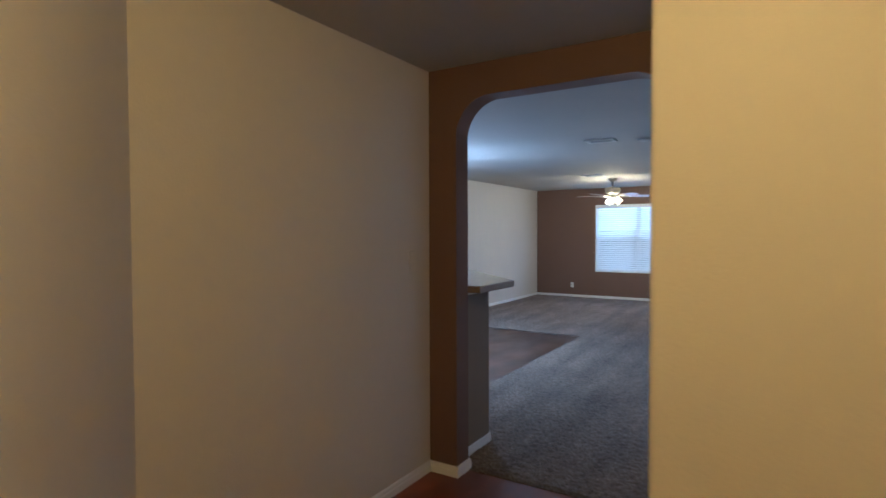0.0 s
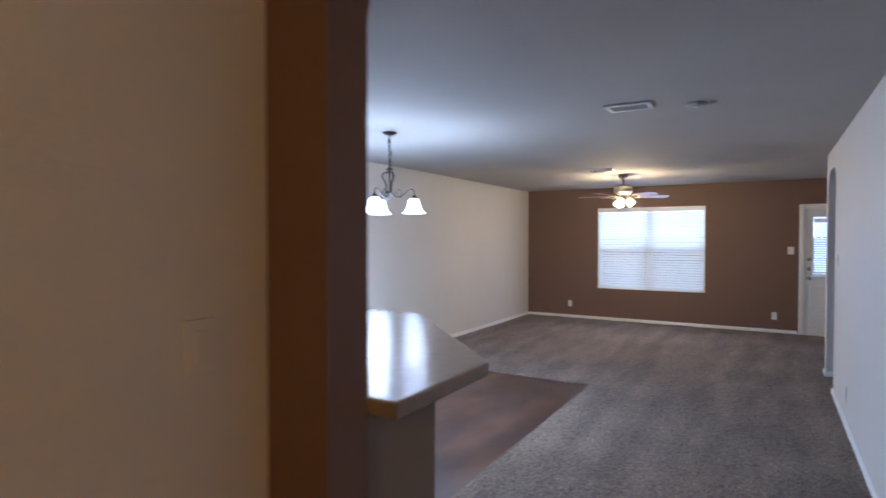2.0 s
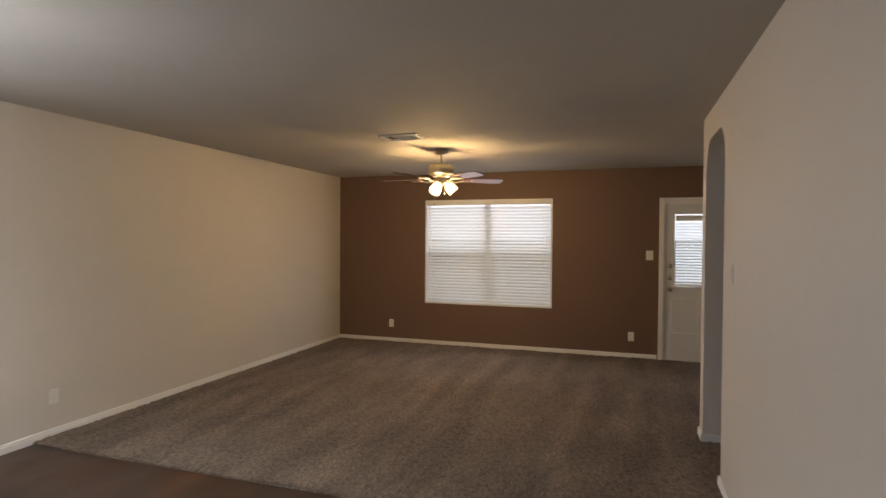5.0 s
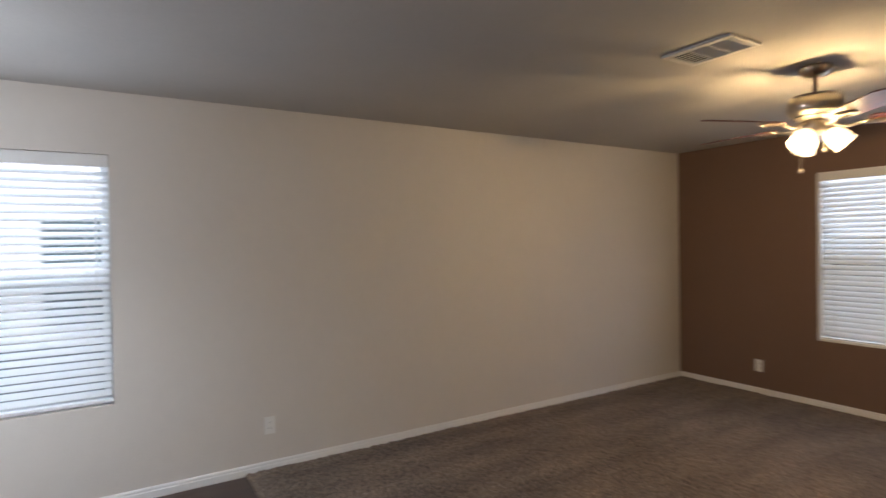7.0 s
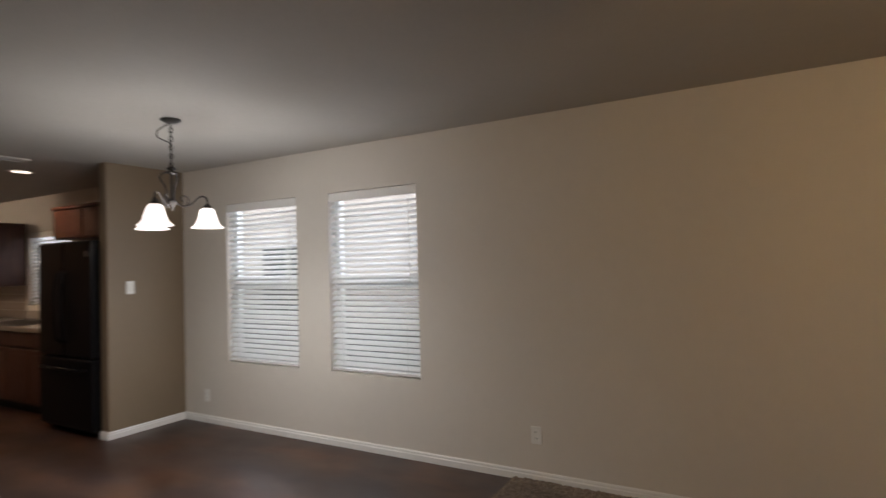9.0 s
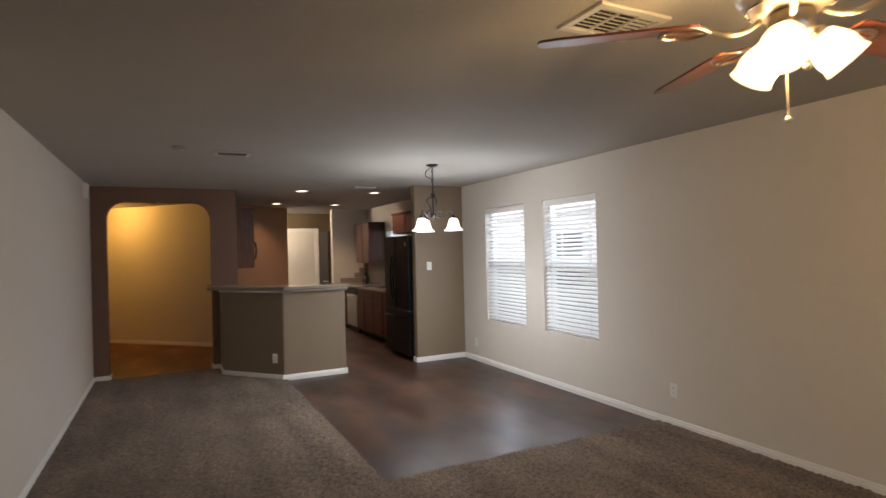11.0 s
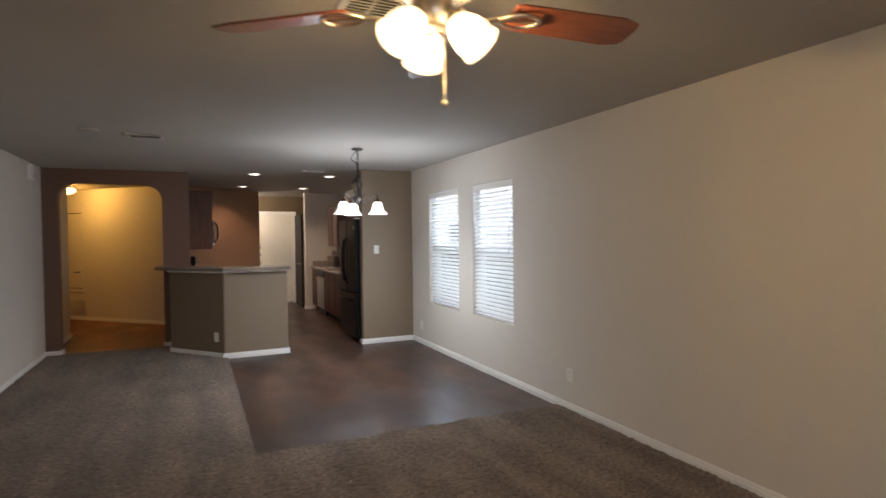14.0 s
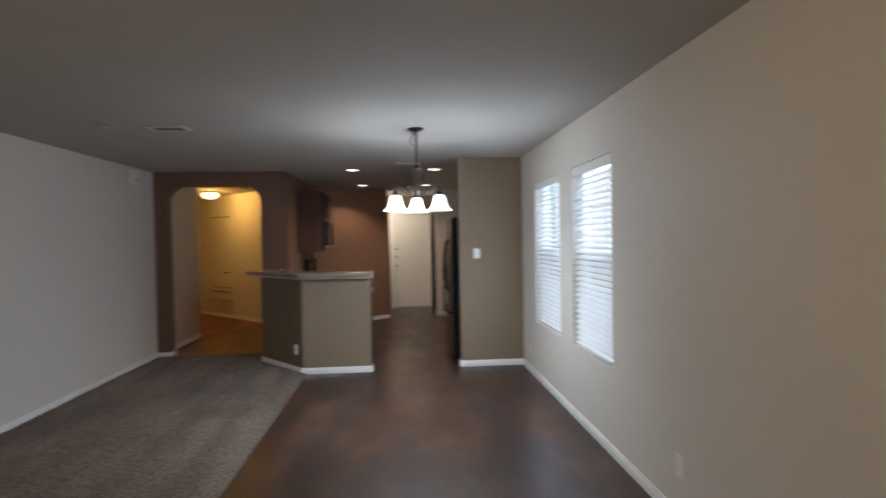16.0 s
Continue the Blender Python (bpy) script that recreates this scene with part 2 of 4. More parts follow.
def wall_boxes(bm, axis, a, b, lo, hi, holes):
    """A straight wall: axis is the way it runs; a, b its faces; holes of (start, end, bottom, top)."""
    def put(s, e, z0, z1):
        if e - s > 1e-4 and z1 - z0 > 1e-4:
            add_box(bm, *((s, e, a, b) if axis == "x" else (a, b, s, e)), z0, z1)
    at = lo
    for s, e, z0, z1 in sorted(holes):
        put(at, s, FLOOR - 0.1, CEIL)
        put(s, e, FLOOR - 0.1, z0)
        put(s, e, z1, CEIL)
        at = e
    put(at, hi, FLOOR - 0.1, CEIL)
    return bm


def slanted(p, q, thick, z0, z1, bm=None):
    """A wall from p to q whose thickness lies to the right of the way."""
    d = (Vector(q) - Vector(p)).normalized()
    n = Vector((d.y, -d.x)) * thick
    return prism([p, q, (q[0] + n.x, q[1] + n.y), (p[0] + n.x, p[1] + n.y)], z0, z1, "z", bm)


# ---- walls ----
def round_uprights(bm, r=0.014):
    edges = [e for e in bm.edges if abs(e.verts[0].co.z - e.verts[1].co.z) > 0.5]
    bmesh.ops.bevel(bm, geom=edges, offset=r, segments=3, affect='EDGES', profile=0.5)
    return bm


structure("wall_west", wall_boxes(bmesh.new(), "y", WEST - 0.16, WEST, -1.4, NORTH, [(*w, WIN_Z0, WIN_Z1) for w in DINING_WINDOWS] + [(*KITCHEN_WINDOW, 1.08, 2.0)]), CREAM, "cream painted wall with two tall windows", "wall")
structure("wall_north", wall_boxes(bmesh.new(), "x", NORTH, NORTH + 0.16, WEST - 0.16, 1.56, [(*BACK_WINDOW, WIN_Z0, WIN_Z1), (-0.078, 0.782, -0.08, 2.0)]), BROWN, "dark brown accent wall with window and back door", "wall")
structure("wall_east", prism(arch_outline(ARCH_N - 0.06, 9.74, 8.80, 9.585, 2.24), EAST, EAST + 0.14, "x"), CREAM, "cream wall with a round-cornered opening", "wall")
structure("wall_recess", box(EAST + 0.14, 1.4, 9.60, 9.74, FLOOR - 0.1, CEIL), CREAM, "cream wall of the back door recess", "wall")
structure("wall_recess_side", box(1.4, 1.56, 7.0, NORTH, FLOOR - 0.1, CEIL), CREAM, "cream side wall by the back door", "wall")
structure("wall_passage", box(EAST + 0.14, 1.4, 7.0, 7.14, FLOOR - 0.1, CEIL), CREAM, "cream end wall of the side passage", "wall")
structure("wall_arch", prism(arch_outline(KITCHEN_E, EAST, ARCH_A, ARCH_B, ARCH_TOP), ARCH_S, ARCH_N, "y"), UMBER, "brown wall with a wide round-cornered archway", "wall")
structure("wall_kitchen_east", box(KITCHEN_E, KITCHEN_E + 0.07, 1.45, ARCH_S, FLOOR - 0.1, CEIL), RANGE_WALL, "brown kitchen wall behind the range, can light's warmth in its colour", "wall")
structure("wall_hall_west", box(KITCHEN_E + 0.07, HALL_W, 1.45, ARCH_S, FLOOR - 0.1, CEIL), CREAM, "cream hall wall", "wall")
structure("wall_hall_angled", slanted((-1.55, 1.45), (1.05, -1.15), 0.14, FLOOR - 0.1, CEIL), CREAM, "cream angled hall wall", "wall")
structure("wall_hall_east", box(HALL_E, HALL_E + 0.14, HALL_Y + 0.14, ARCH_S, FLOOR - 0.1, CEIL), CREAM, "cream hall wall", "wall")
structure("wall_foyer_north", round_uprights(box(HALL_E, 2.42, HALL_Y, HALL_Y + 0.14, FLOOR - 0.1, CEIL)), CREAM, "cream foyer wall", "wall")
structure("wall_foyer_east", box(2.4, 2.54, -1.8, HALL_Y + 0.14, FLOOR - 0.1, CEIL), CREAM, "cream foyer wall", "wall")
structure("wall_foyer_south", box(1.0, 2.4, -1.4, -1.26, FLOOR - 0.1, CEIL), CREAM, "cream foyer wall", "wall")
structure("wall_nook", round_uprights(box(WEST - 0.02, -3.871, 4.355, 4.474, FLOOR - 0.1, CEIL)), TAN, "brown end wall beside the refrigerator", "wall")
structure("wall_kitchen_angled", slanted((KITCHEN_E, 1.38), (-2.95, 0.315), -0.12, FLOOR - 0.1, CEIL), RANGE_WALL, "brown angled kitchen wall, can light's warmth in its colour", "wall")
structure("wall_utility_north", box(-2.86, -1.78, 0.16, 0.28, FLOOR - 0.1, CEIL), TAN, "tan utility room wall", "wall")
structure("wall_utility_east", box(-1.90, -1.78, UTILITY_S, 0.16, FLOOR - 0.1, CEIL), TAN, "brown utility passage wall", "wall")
structure("wall_utility_south", wall_boxes(bmesh.new(), "x", UTILITY_S - 0.14, UTILITY_S, WEST, -1.78, [(-3.845, -3.005, -0.08, 2.06)]), OLIVE, "olive brown wall over the white door", "wall")
structure("wall_kitchen_south", box(WEST, -3.86, KITCHEN_S - 0.14, KITCHEN_S, FLOOR - 0.1, CEIL), CREAM, "cream kitchen end wall", "wall")
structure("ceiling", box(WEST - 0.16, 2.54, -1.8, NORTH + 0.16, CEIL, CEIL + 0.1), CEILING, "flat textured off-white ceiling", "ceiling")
structure("floor", box(WEST - 0.16, 2.54, -1.8, NORTH + 0.16, FLOOR - 0.13, FLOOR), CONCRETE, "sealed stained concrete floor, mottled dark purplish brown", "floor")
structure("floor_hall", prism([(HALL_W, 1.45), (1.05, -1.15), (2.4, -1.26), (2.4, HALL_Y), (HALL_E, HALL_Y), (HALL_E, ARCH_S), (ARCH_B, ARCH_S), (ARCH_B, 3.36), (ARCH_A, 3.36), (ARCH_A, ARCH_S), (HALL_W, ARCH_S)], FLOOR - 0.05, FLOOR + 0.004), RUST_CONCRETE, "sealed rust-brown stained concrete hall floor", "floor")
structure("carpet", prism([(WEST, 7.94), (-2.11, 7.94), (-2.11, 4.50), (-1.50, 3.75), (-1.50, 3.36), (1.4, 3.36), (1.4, NORTH), (WEST, NORTH)], FLOOR - 0.02, FLOOR + 0.008), CARPET, "brown cut-pile wall-to-wall carpet", "carpet")
# pony wall and bar
pony = [(-1.45, ARCH_N), (-1.45, 3.84), (-2.07, 4.567), (-2.84, 4.567), (-2.84, 4.447), (-2.125, 4.447), (-1.57, 3.80), (-1.57, ARCH_N)]
structure("wall_pony", round_uprights(prism(pony, FLOOR - 0.05, 1.104)), TAN, "tan half wall under the breakfast bar", "wall")
# ---- more materials ----
def wood(name, dark, light, rough=0.35, scale=3.0, stretch=(1, 12, 12), coat=0.0):
    """Stained wood with streaks along one way."""
    m, n, k, b = material(name)
    co, mp = n.new("ShaderNodeTexCoord"), n.new("ShaderNodeMapping")
    mp.inputs["Scale"].default_value = stretch
    info = n.new("ShaderNodeObjectInfo")
    add = n.new("ShaderNodeVectorMath")
    add.operation = 'MULTIPLY_ADD'
    add.inputs[1].default_value = (9, 9, 9)
    k.new(info.outputs["Random"], add.inputs[0])
    k.new(co.outputs["Object"], add.inputs[2])
    k.new(add.outputs[0], mp.inputs["Vector"])
    t = n.new("ShaderNodeTexNoise")
    t.inputs["Scale"].default_value, t.inputs["Detail"].default_value = scale, 6
    t.inputs["Distortion"].default_value = 0.6
    k.new(mp.outputs[0], t.inputs["Vector"])
    r = n.new("ShaderNodeValToRGB")
    r.color_ramp.elements[0].color, r.color_ramp.elements[1].color = (*dark, 1), (*light, 1)
    r.color_ramp.elements[0].position, r.color_ramp.elements[1].position = 0.32, 0.7
    k.new(t.outputs["Fac"], r.inputs["Fac"])
    k.new(r.outputs["Color"], b.inputs["Base Color"])
    b.inputs["Roughness"].default_value, b.inputs["Coat Weight"].default_value = rough, coat
    return m


def glowing(name, colour, strength):
    m, n, k, b = material(name)
    b.inputs["Base Color"].default_value = (0.9, 0.88, 0.82, 1)
    b.inputs["Roughness"].default_value = 0.35
    b.inputs["Emission Color"].default_value, b.inputs["Emission Strength"].default_value = (*colour, 1), strength
    return m


def slat_plastic(name, colour, through_share):
    """White blind slats: most light scatters back, some passes through."""
    m, n, k, b = material(name)
    b.inputs["Base Color"].default_value, b.inputs["Roughness"].default_value = (*colour, 1), 0.45
    tr, mix = n.new("ShaderNodeBsdfTranslucent"), n.new("ShaderNodeMixShader")
    tr.inputs["Color"].default_value = (*colour, 1)
    mix.inputs[0].default_value = through_share
    k.new(b.outputs[0], mix.inputs[1])
    k.new(tr.outputs[0], mix.inputs[2])
    k.new(mix.outputs[0], n["Material Output"].inputs["Surface"])
    return m


def clear_glass(name):
    m, n, k, b = material(name)
    clear, shine, mix = n.new("ShaderNodeBsdfTransparent"), n.new("ShaderNodeBsdfGlossy"), n.new("ShaderNodeMixShader")
    clear.inputs["Color"].default_value = (0.96, 0.98, 0.97, 1)
    shine.inputs["Roughness"].default_value = 0.02
    mix.inputs[0].default_value = 0.06
    k.new(clear.outputs[0], mix.inputs[1])
    k.new(shine.outputs[0], mix.inputs[2])
    k.new(mix.outputs[0], n["Material Output"].inputs["Surface"])
    return m


def screen_mesh(name):
    """Fine grey insect screen: half of the light passes."""
    m, n, k, b = material(name)
    b.inputs["Base Color"].default_value, b.inputs["Roughness"].default_value = (0.06, 0.065, 0.07, 1), 0.8
    clear, mix = n.new("ShaderNodeBsdfTransparent"), n.new("ShaderNodeMixShader")
    mix.inputs[0].default_value = 0.30
    k.new(clear.outputs[0], mix.inputs[1])
    k.new(b.outputs[0], mix.inputs[2])
    k.new(mix.outputs[0], n["Material Output"].inputs["Surface"])
    return m


BLIND = slat_plastic("white blind slat", (0.86, 0.86, 0.84), 0.30)
GLASS = clear_glass("window glass")
SCREEN = screen_mesh("grey insect screen")
VINYL_FRAME = plain("white vinyl window frame", (0.78, 0.78, 0.76), 0.4, vary=0.02)
NICKEL = plain("brushed nickel", (0.55, 0.48, 0.38), 0.28, 1.0, vary=0.08, scale=20)
CHROME = plain("satin metal hardware", (0.35, 0.33, 0.30), 0.3, 1.0, vary=0.05)
BRONZE = plain("dark bronze metal", (0.045, 0.04, 0.036), 0.4, 0.7, vary=0.1)
BLADE = wood("reddish fan blade wood", (0.085, 0.023, 0.012), (0.165, 0.050, 0.022), 0.3, 3.0, (2, 14, 14), 0.3)
FAN_SHADE = glowing("lit frosted fan glass", (1.0, 0.72, 0.36), 2.6)
CHAND_SHADE = glowing("lit frosted chandelier glass", (1.0, 0.95, 0.86), 3.0)
CAN_LIT = glowing("lit recessed lens", (1.0, 0.88, 0.70), 6.0)
HALL_GLASS = glowing("lit hall globe", (1.0, 0.72, 0.30), 4.0)
SLOT = plain("dark slot", (0.02, 0.02, 0.02), 0.8, vary=0.02)
GREY_PLASTIC = plain("warm grey plastic", (0.38, 0.365, 0.33), 0.5, vary=0.04)
# vent louvres made grey so that their shaded undersides read dark
SHADED_LOUVRE = plain("louvre metal greyed for shade", (0.34, 0.33, 0.31), 0.6, vary=0.15)
GRILLE = plain("white vent metal", (0.55, 0.53, 0.49), 0.45, vary=0.04)


# ---- baseboards ----
def baseboard(p, q, into, h=0.068, t=0.015, z=FLOOR):
    """A board from p to q; into: the way, in plan, that faces the room."""
    d = Vector((q[0] - p[0], q[1] - p[1], 0))
    n = Vector((into[0], into[1], 0)).normalized()
    prof = [(0.001, 0), (t, 0), (t, h * 0.62), (t * 0.72, h * 0.68), (t * 0.72, h * 0.86), (t * 0.4, h), (0.001, h)]
    bm = bmesh.new()
    rings = [[bm.verts.new(Vector((*e, z)) + n * a + Vector((0, 0, b))) for a, b in prof] for e in (p, q)]
    for i in range(len(prof)):
        j = (i + 1) % len(prof)
        bm.faces.new((rings[0][i], rings[0][j], rings[1][j], rings[1][i]))
    bm.faces.new(rings[0])
    bm.faces.new(rings[1])
    return structure("baseboard", bm, WHITE, "white moulded baseboard along the wall", "baseboard")


T = 0.015
baseboard((WEST, 4.474), (WEST, NORTH), (1, 0))
baseboard((WEST + T, NORTH), (-0.15, NORTH), (0, -1))
baseboard((0.86, NORTH), (1.4, NORTH), (0, -1))
baseboard((EAST, ARCH_N), (EAST, 8.80), (-1, 0))
baseboard((EAST, 9.585), (EAST, 9.74), (-1, 0))
baseboard((EAST - T, 9.585), (EAST + 0.14, 9.585), (0, -1))
baseboard((EAST - T, 8.80), (EAST + 0.14, 8.80), (0, 1))
baseboard((EAST - T, 9.74), (1.4, 9.74), (0, 1))
baseboard((1.4, 9.74 + T), (1.4, NORTH - T), (-1, 0))
baseboard((ARCH_B - T, ARCH_N), (EAST - T, ARCH_N), (0, 1))
baseboard((ARCH_B, ARCH_S), (ARCH_B, ARCH_N), (-1, 0))
baseboard((ARCH_A, ARCH_S), (ARCH_A, ARCH_N), (1, 0))
baseboard((-1.435, ARCH_N), (ARCH_A + T, ARCH_N), (0, 1))
baseboard((HALL_W, ARCH_S), (ARCH_A + T, ARCH_S), (0, -1))
baseboard((HALL_W, 1.46), (HALL_W, ARCH_S - T), (1, 0))
baseboard((ARCH_B - T, ARCH_S), (HALL_E, ARCH_S), (0, -1))
baseboard((HALL_E, HALL_Y), (HALL_E, ARCH_S - T), (-1, 0))
baseboard((HALL_E - T, HALL_Y), (2.4, HALL_Y), (0, -1))
baseboard((-1.55, 1.45), (0.0, -0.10), (1, 1))
baseboard((0.0, -0.10), (1.0, -1.10), (1, 1), 0.06)
baseboard((-1.45, ARCH_N + T), (-1.45, 3.835), (1, 0))
baseboard((-1.45, 3.84), (-2.065, 4.564), (0.761, 0.649))
baseboard((-2.058, 4.567), (-2.855, 4.567), (0, 1))
baseboard((-2.84, 4.447), (-2.84, 4.567), (-1, 0))
baseboard((WEST + T, 4.474), (-3.871 + T, 4.474), (0, 1))
baseboard((-3.871, 4.355), (-3.871, 4.474), (1, 0))
baseboard((-1.75, 1.329), (-2.95, 0.315), (-0.645, 0.764))
baseboard((-3.86, 0.14), (-3.86, 0.295), (1, 0))
baseboard((-3.98, KITCHEN_S), (-3.845, KITCHEN_S), (0, 1))


# ---- blinds and windows ----
def blind(place, turn, w, h, label, slat_tilt=-38, spacing=0.0437, depth=0.050):
    """Hangs in an opening: x across, y into the room, z up from the sill."""
    ob = thing("window_blind", place, turn, label, "blind", "white window blinds")
    part("valance", box(-w / 2 + 0.004, w / 2 - 0.004, -0.008, 0.010, h - 0.075, h - 0.004, 0.003), BLIND_RAIL, ob, "white valance")
    part("headrail", box(-w / 2 + 0.006, w / 2 - 0.006, -0.055, -0.012, h - 0.05, h - 0.006), BLIND_RAIL, ob)
    part("bottom_rail", box(-w / 2 + 0.008, w / 2 - 0.008, -0.052, -0.004, 0.012, 0.032, 0.004), BLIND_RAIL, ob)
    n = int((h - 0.11) / spacing)
    bm = bmesh.new()
    rows = []
    for s in range(5):
        a = (s / 4 - 0.5) * depth
        z = 0.003 * (1 - (2 * s / 4 - 1) ** 2)
        rows.append([bm.verts.new((x, a, z + dz)) for x in (-w / 2 + 0.008, w / 2 - 0.008) for dz in (0, 0.0025)])
    for a, b in zip(rows, rows[1:]):
        bm.faces.new((a[0], b[0], b[2], a[2]))
        bm.faces.new((a[1], a[3], b[3], b[1]))
        bm.faces.new((a[0], a[1], b[1], b[0]))
        bm.faces.new((a[2], b[2], b[3], a[3]))
    for e in (rows[0], rows[-1]):
        bm.faces.new((e[0], e[2], e[3], e[1]))
    first = part("slat", bm, BLIND, ob)
    rnd = random.Random(int(w * 1000) + int(place[1] * 10))
    for i in range(n):
        s = first if i == 0 else new("slat", first.data)
        s.parent = ob
        s.matrix_basis = pose(0, -0.028, 0.045 + (i + 0.5) * (h - 0.135) / n, slat_tilt + rnd.uniform(-2.5, 2.5), rnd.uniform(-0.12, 0.12), 0)
    for x in (-w / 2 + 0.12, w / 2 - 0.12):
        part("ladder_cord", box(x - 0.0015, x + 0.0015, -0.004, -0.002, 0.02, h - 0.06), BLIND_RAIL, ob)
    part("tilt_wand", tube([(-w / 2 + 0.07, 0.014, h - 0.08), (-w / 2 + 0.071, 0.016, h - 0.75)], 0.004, 6), BLIND_RAIL, ob)
    part("lift_cord", tube([(w / 2 - 0.075, 0.012, h - 0.08), (w / 2 - 0.074, 0.014, h * 0.52), (w / 2 - 0.07, 0.014, h * 0.47)], [0.0015, 0.0015, 0.008], 6), BLIND_RAIL, ob)
    return ob


BLIND_RAIL = plain("white blind rail", (0.80, 0.79, 0.76), 0.45, vary=0.02)


def window(name, place, turn, w, h, label, mullion=False, rail=0.5):
    """Single-hung vinyl window in the wall's depth; y away from the room is negative."""
    ob = tagged(thing(name, place, turn, label, "window"), kind="structure")
    f = 0.045
    bays = ((-w / 2, 0.0), (0.0, w / 2)) if mullion else ((-w / 2, w / 2),)
    for a, b in bays:
        for nm, q in (("window_frame", (a, a + f, 0, h)), ("window_frame", (b - f, b, 0, h)), ("window_frame", (a + f, b - f, 0, f)), ("window_frame", (a + f, b - f, h - f, h))):
            part(nm, box(q[0], q[1], -0.15, -0.085, q[2], q[3], 0.004), VINYL_FRAME, ob)
        zr = h * rail
        part("meeting_rail", box(a + f, b - f, -0.14, -0.08, zr - 0.03, zr + 0.03, 0.004), VINYL_FRAME, ob)
        for z0, z1, y in ((f, zr - 0.03, -0.11), (zr + 0.03, h - f, -0.125)):
            g = part("pane", box(a + f, b - f, y - 0.002, y + 0.002, z0, z1), GLASS, ob)
            g.visible_shadow = False
        part("insect_screen", box(a + f, b - f, -0.147, -0.146, f, zr - 0.03), SCREEN, ob, "grey insect screen")
    return ob


for i, (y0, y1) in enumerate(DINING_WINDOWS):
    window(f"window_{i + 1}", (WEST, (y0 + y1) / 2, WIN_Z0), -90, y1 - y0, WIN_Z1 - WIN_Z0, "white vinyl single-hung window in the cream wall")
    blind((WEST - 0.012, (y0 + y1) / 2, WIN_Z0), -90, y1 - y0, WIN_Z1 - WIN_Z0, "white horizontal slat blind, half tilted, in a dining window", -34)
x0, x1 = BACK_WINDOW
window("window_3", ((x0 + x1) / 2, NORTH, WIN_Z0), 180, x1 - x0, WIN_Z1 - WIN_Z0, "white vinyl double window in the brown wall", True)
blind(((x0 + x1) / 2, NORTH + 0.012, WIN_Z0), 180, x1 - x0, WIN_Z1 - WIN_Z0, "wide white slat blind, nearly closed, in the brown wall", -48)
y0, y1 = KITCHEN_WINDOW
window("window_4", (WEST, (y0 + y1) / 2, 1.08), -90, y1 - y0, 0.92, "white vinyl kitchen window over the sink")
blind((WEST - 0.012, (y0 + y1) / 2, 1.08), -90, y1 - y0, 0.92, "white slat blind in the kitchen window", -38)
# thin painted returns round the back window
for q in ((x0 - 0.001, x0 + 0.018, WIN_Z0, WIN_Z1), (x1 - 0.018, x1 + 0.001, WIN_Z0, WIN_Z1), (x0, x1, WIN_Z1 - 0.018, WIN_Z1 + 0.001), (x0, x1, WIN_Z0 - 0.001, WIN_Z0 + 0.018)):
    structure("trim", box(q[0], q[1], NORTH - 0.003, NORTH + 0.16, q[2], q[3]), WHITE, "white painted return of the back window", "trim")


# ---- doors ----
def door_casing(place, turn, w, h, width=0.06, t=0.018):
    ob = tagged(thing("trim", place, turn, "white flat door casing", "trim"), kind="structure")
    part("side_casing", box(-w / 2 - width, -w / 2, 0, t, 0, h + width, 0.003), WHITE, ob)
    part("side_casing", box(w / 2, w / 2 + width, 0, t, 0, h + width, 0.003), WHITE, ob)
    part("head_casing", box(-w / 2, w / 2, 0, t, h, h + width, 0.003), WHITE, ob)
    part("jamb", box(-w / 2, -w / 2 + 0.02, -0.14, 0, 0, h), WHITE, ob)
    part("jamb", box(w / 2 - 0.02, w / 2, -0.14, 0, 0, h), WHITE, ob)
    part("head_jamb", box(-w / 2 + 0.02, w / 2 - 0.02, -0.14, 0, h - 0.02, h), WHITE, ob)
    return ob


def knob(bm_at, parent, metal, deadbolt=False):
    x, y, z = bm_at
    m = Matrix.Rotation(radians(-90), 4, 'X')
    if deadbolt:
        part("deadbolt", lathe([(0.0, 0), (0.03, 0), (0.03, 0.012), (0.018, 0.018), (0.012, 0.02), (0.0, 0.02)], 16, None, (x, y, z), m), metal, parent, "round deadbolt")
    else:
        part("door_knob", lathe([(0.0, 0), (0.032, 0), (0.03, 0.008), (0.012, 0.012), (0.012, 0.03), (0.026, 0.04), (0.03, 0.052), (0.024, 0.062), (0.0, 0.066)], 20, None, (x, y, z), m), metal, parent, "round satin door knob", True)


DOOR_PAINT = plain("white door paint", (0.72, 0.72, 0.70), 0.4, vary=0.03)
back_door = tagged(thing("door_1", (0.352, NORTH + 0.02, FLOOR), 180, "closed white back door with half-height glazing", "door"), kind="structure")
DW, DH = 0.82, 1.96
def local_slab(bm, w, h, holes):
    at = -w / 2
    for s, e, z0, z1 in holes:
        add_box(bm, at, s, -0.045, 0, 0.01, h)
        add_box(bm, s, e, -0.045, 0, 0.01, z0)
        add_box(bm, s, e, -0.045, 0, z1, h)
        at = e
    add_box(bm, at, w / 2, -0.045, 0, 0.01, h)
    return bm


part("door_slab", local_slab(bmesh.new(), DW, DH, [(-0.31, 0.31, 0.93, 1.84)]), DOOR_PAINT, back_door)
for q in ((-0.335, -0.305, 0.905, 1.865), (0.305, 0.335, 0.905, 1.865), (-0.305, 0.305, 0.905, 0.935), (-0.305, 0.305, 1.835, 1.865)):
    part("lite_frame", box(q[0], q[1], 0, 0.014, q[2], q[3], 0.003), DOOR_PAINT, back_door)
part("lite_bar", box(-0.305, 0.305, -0.03, -0.02, 1.50, 1.515), DOOR_PAINT, back_door)
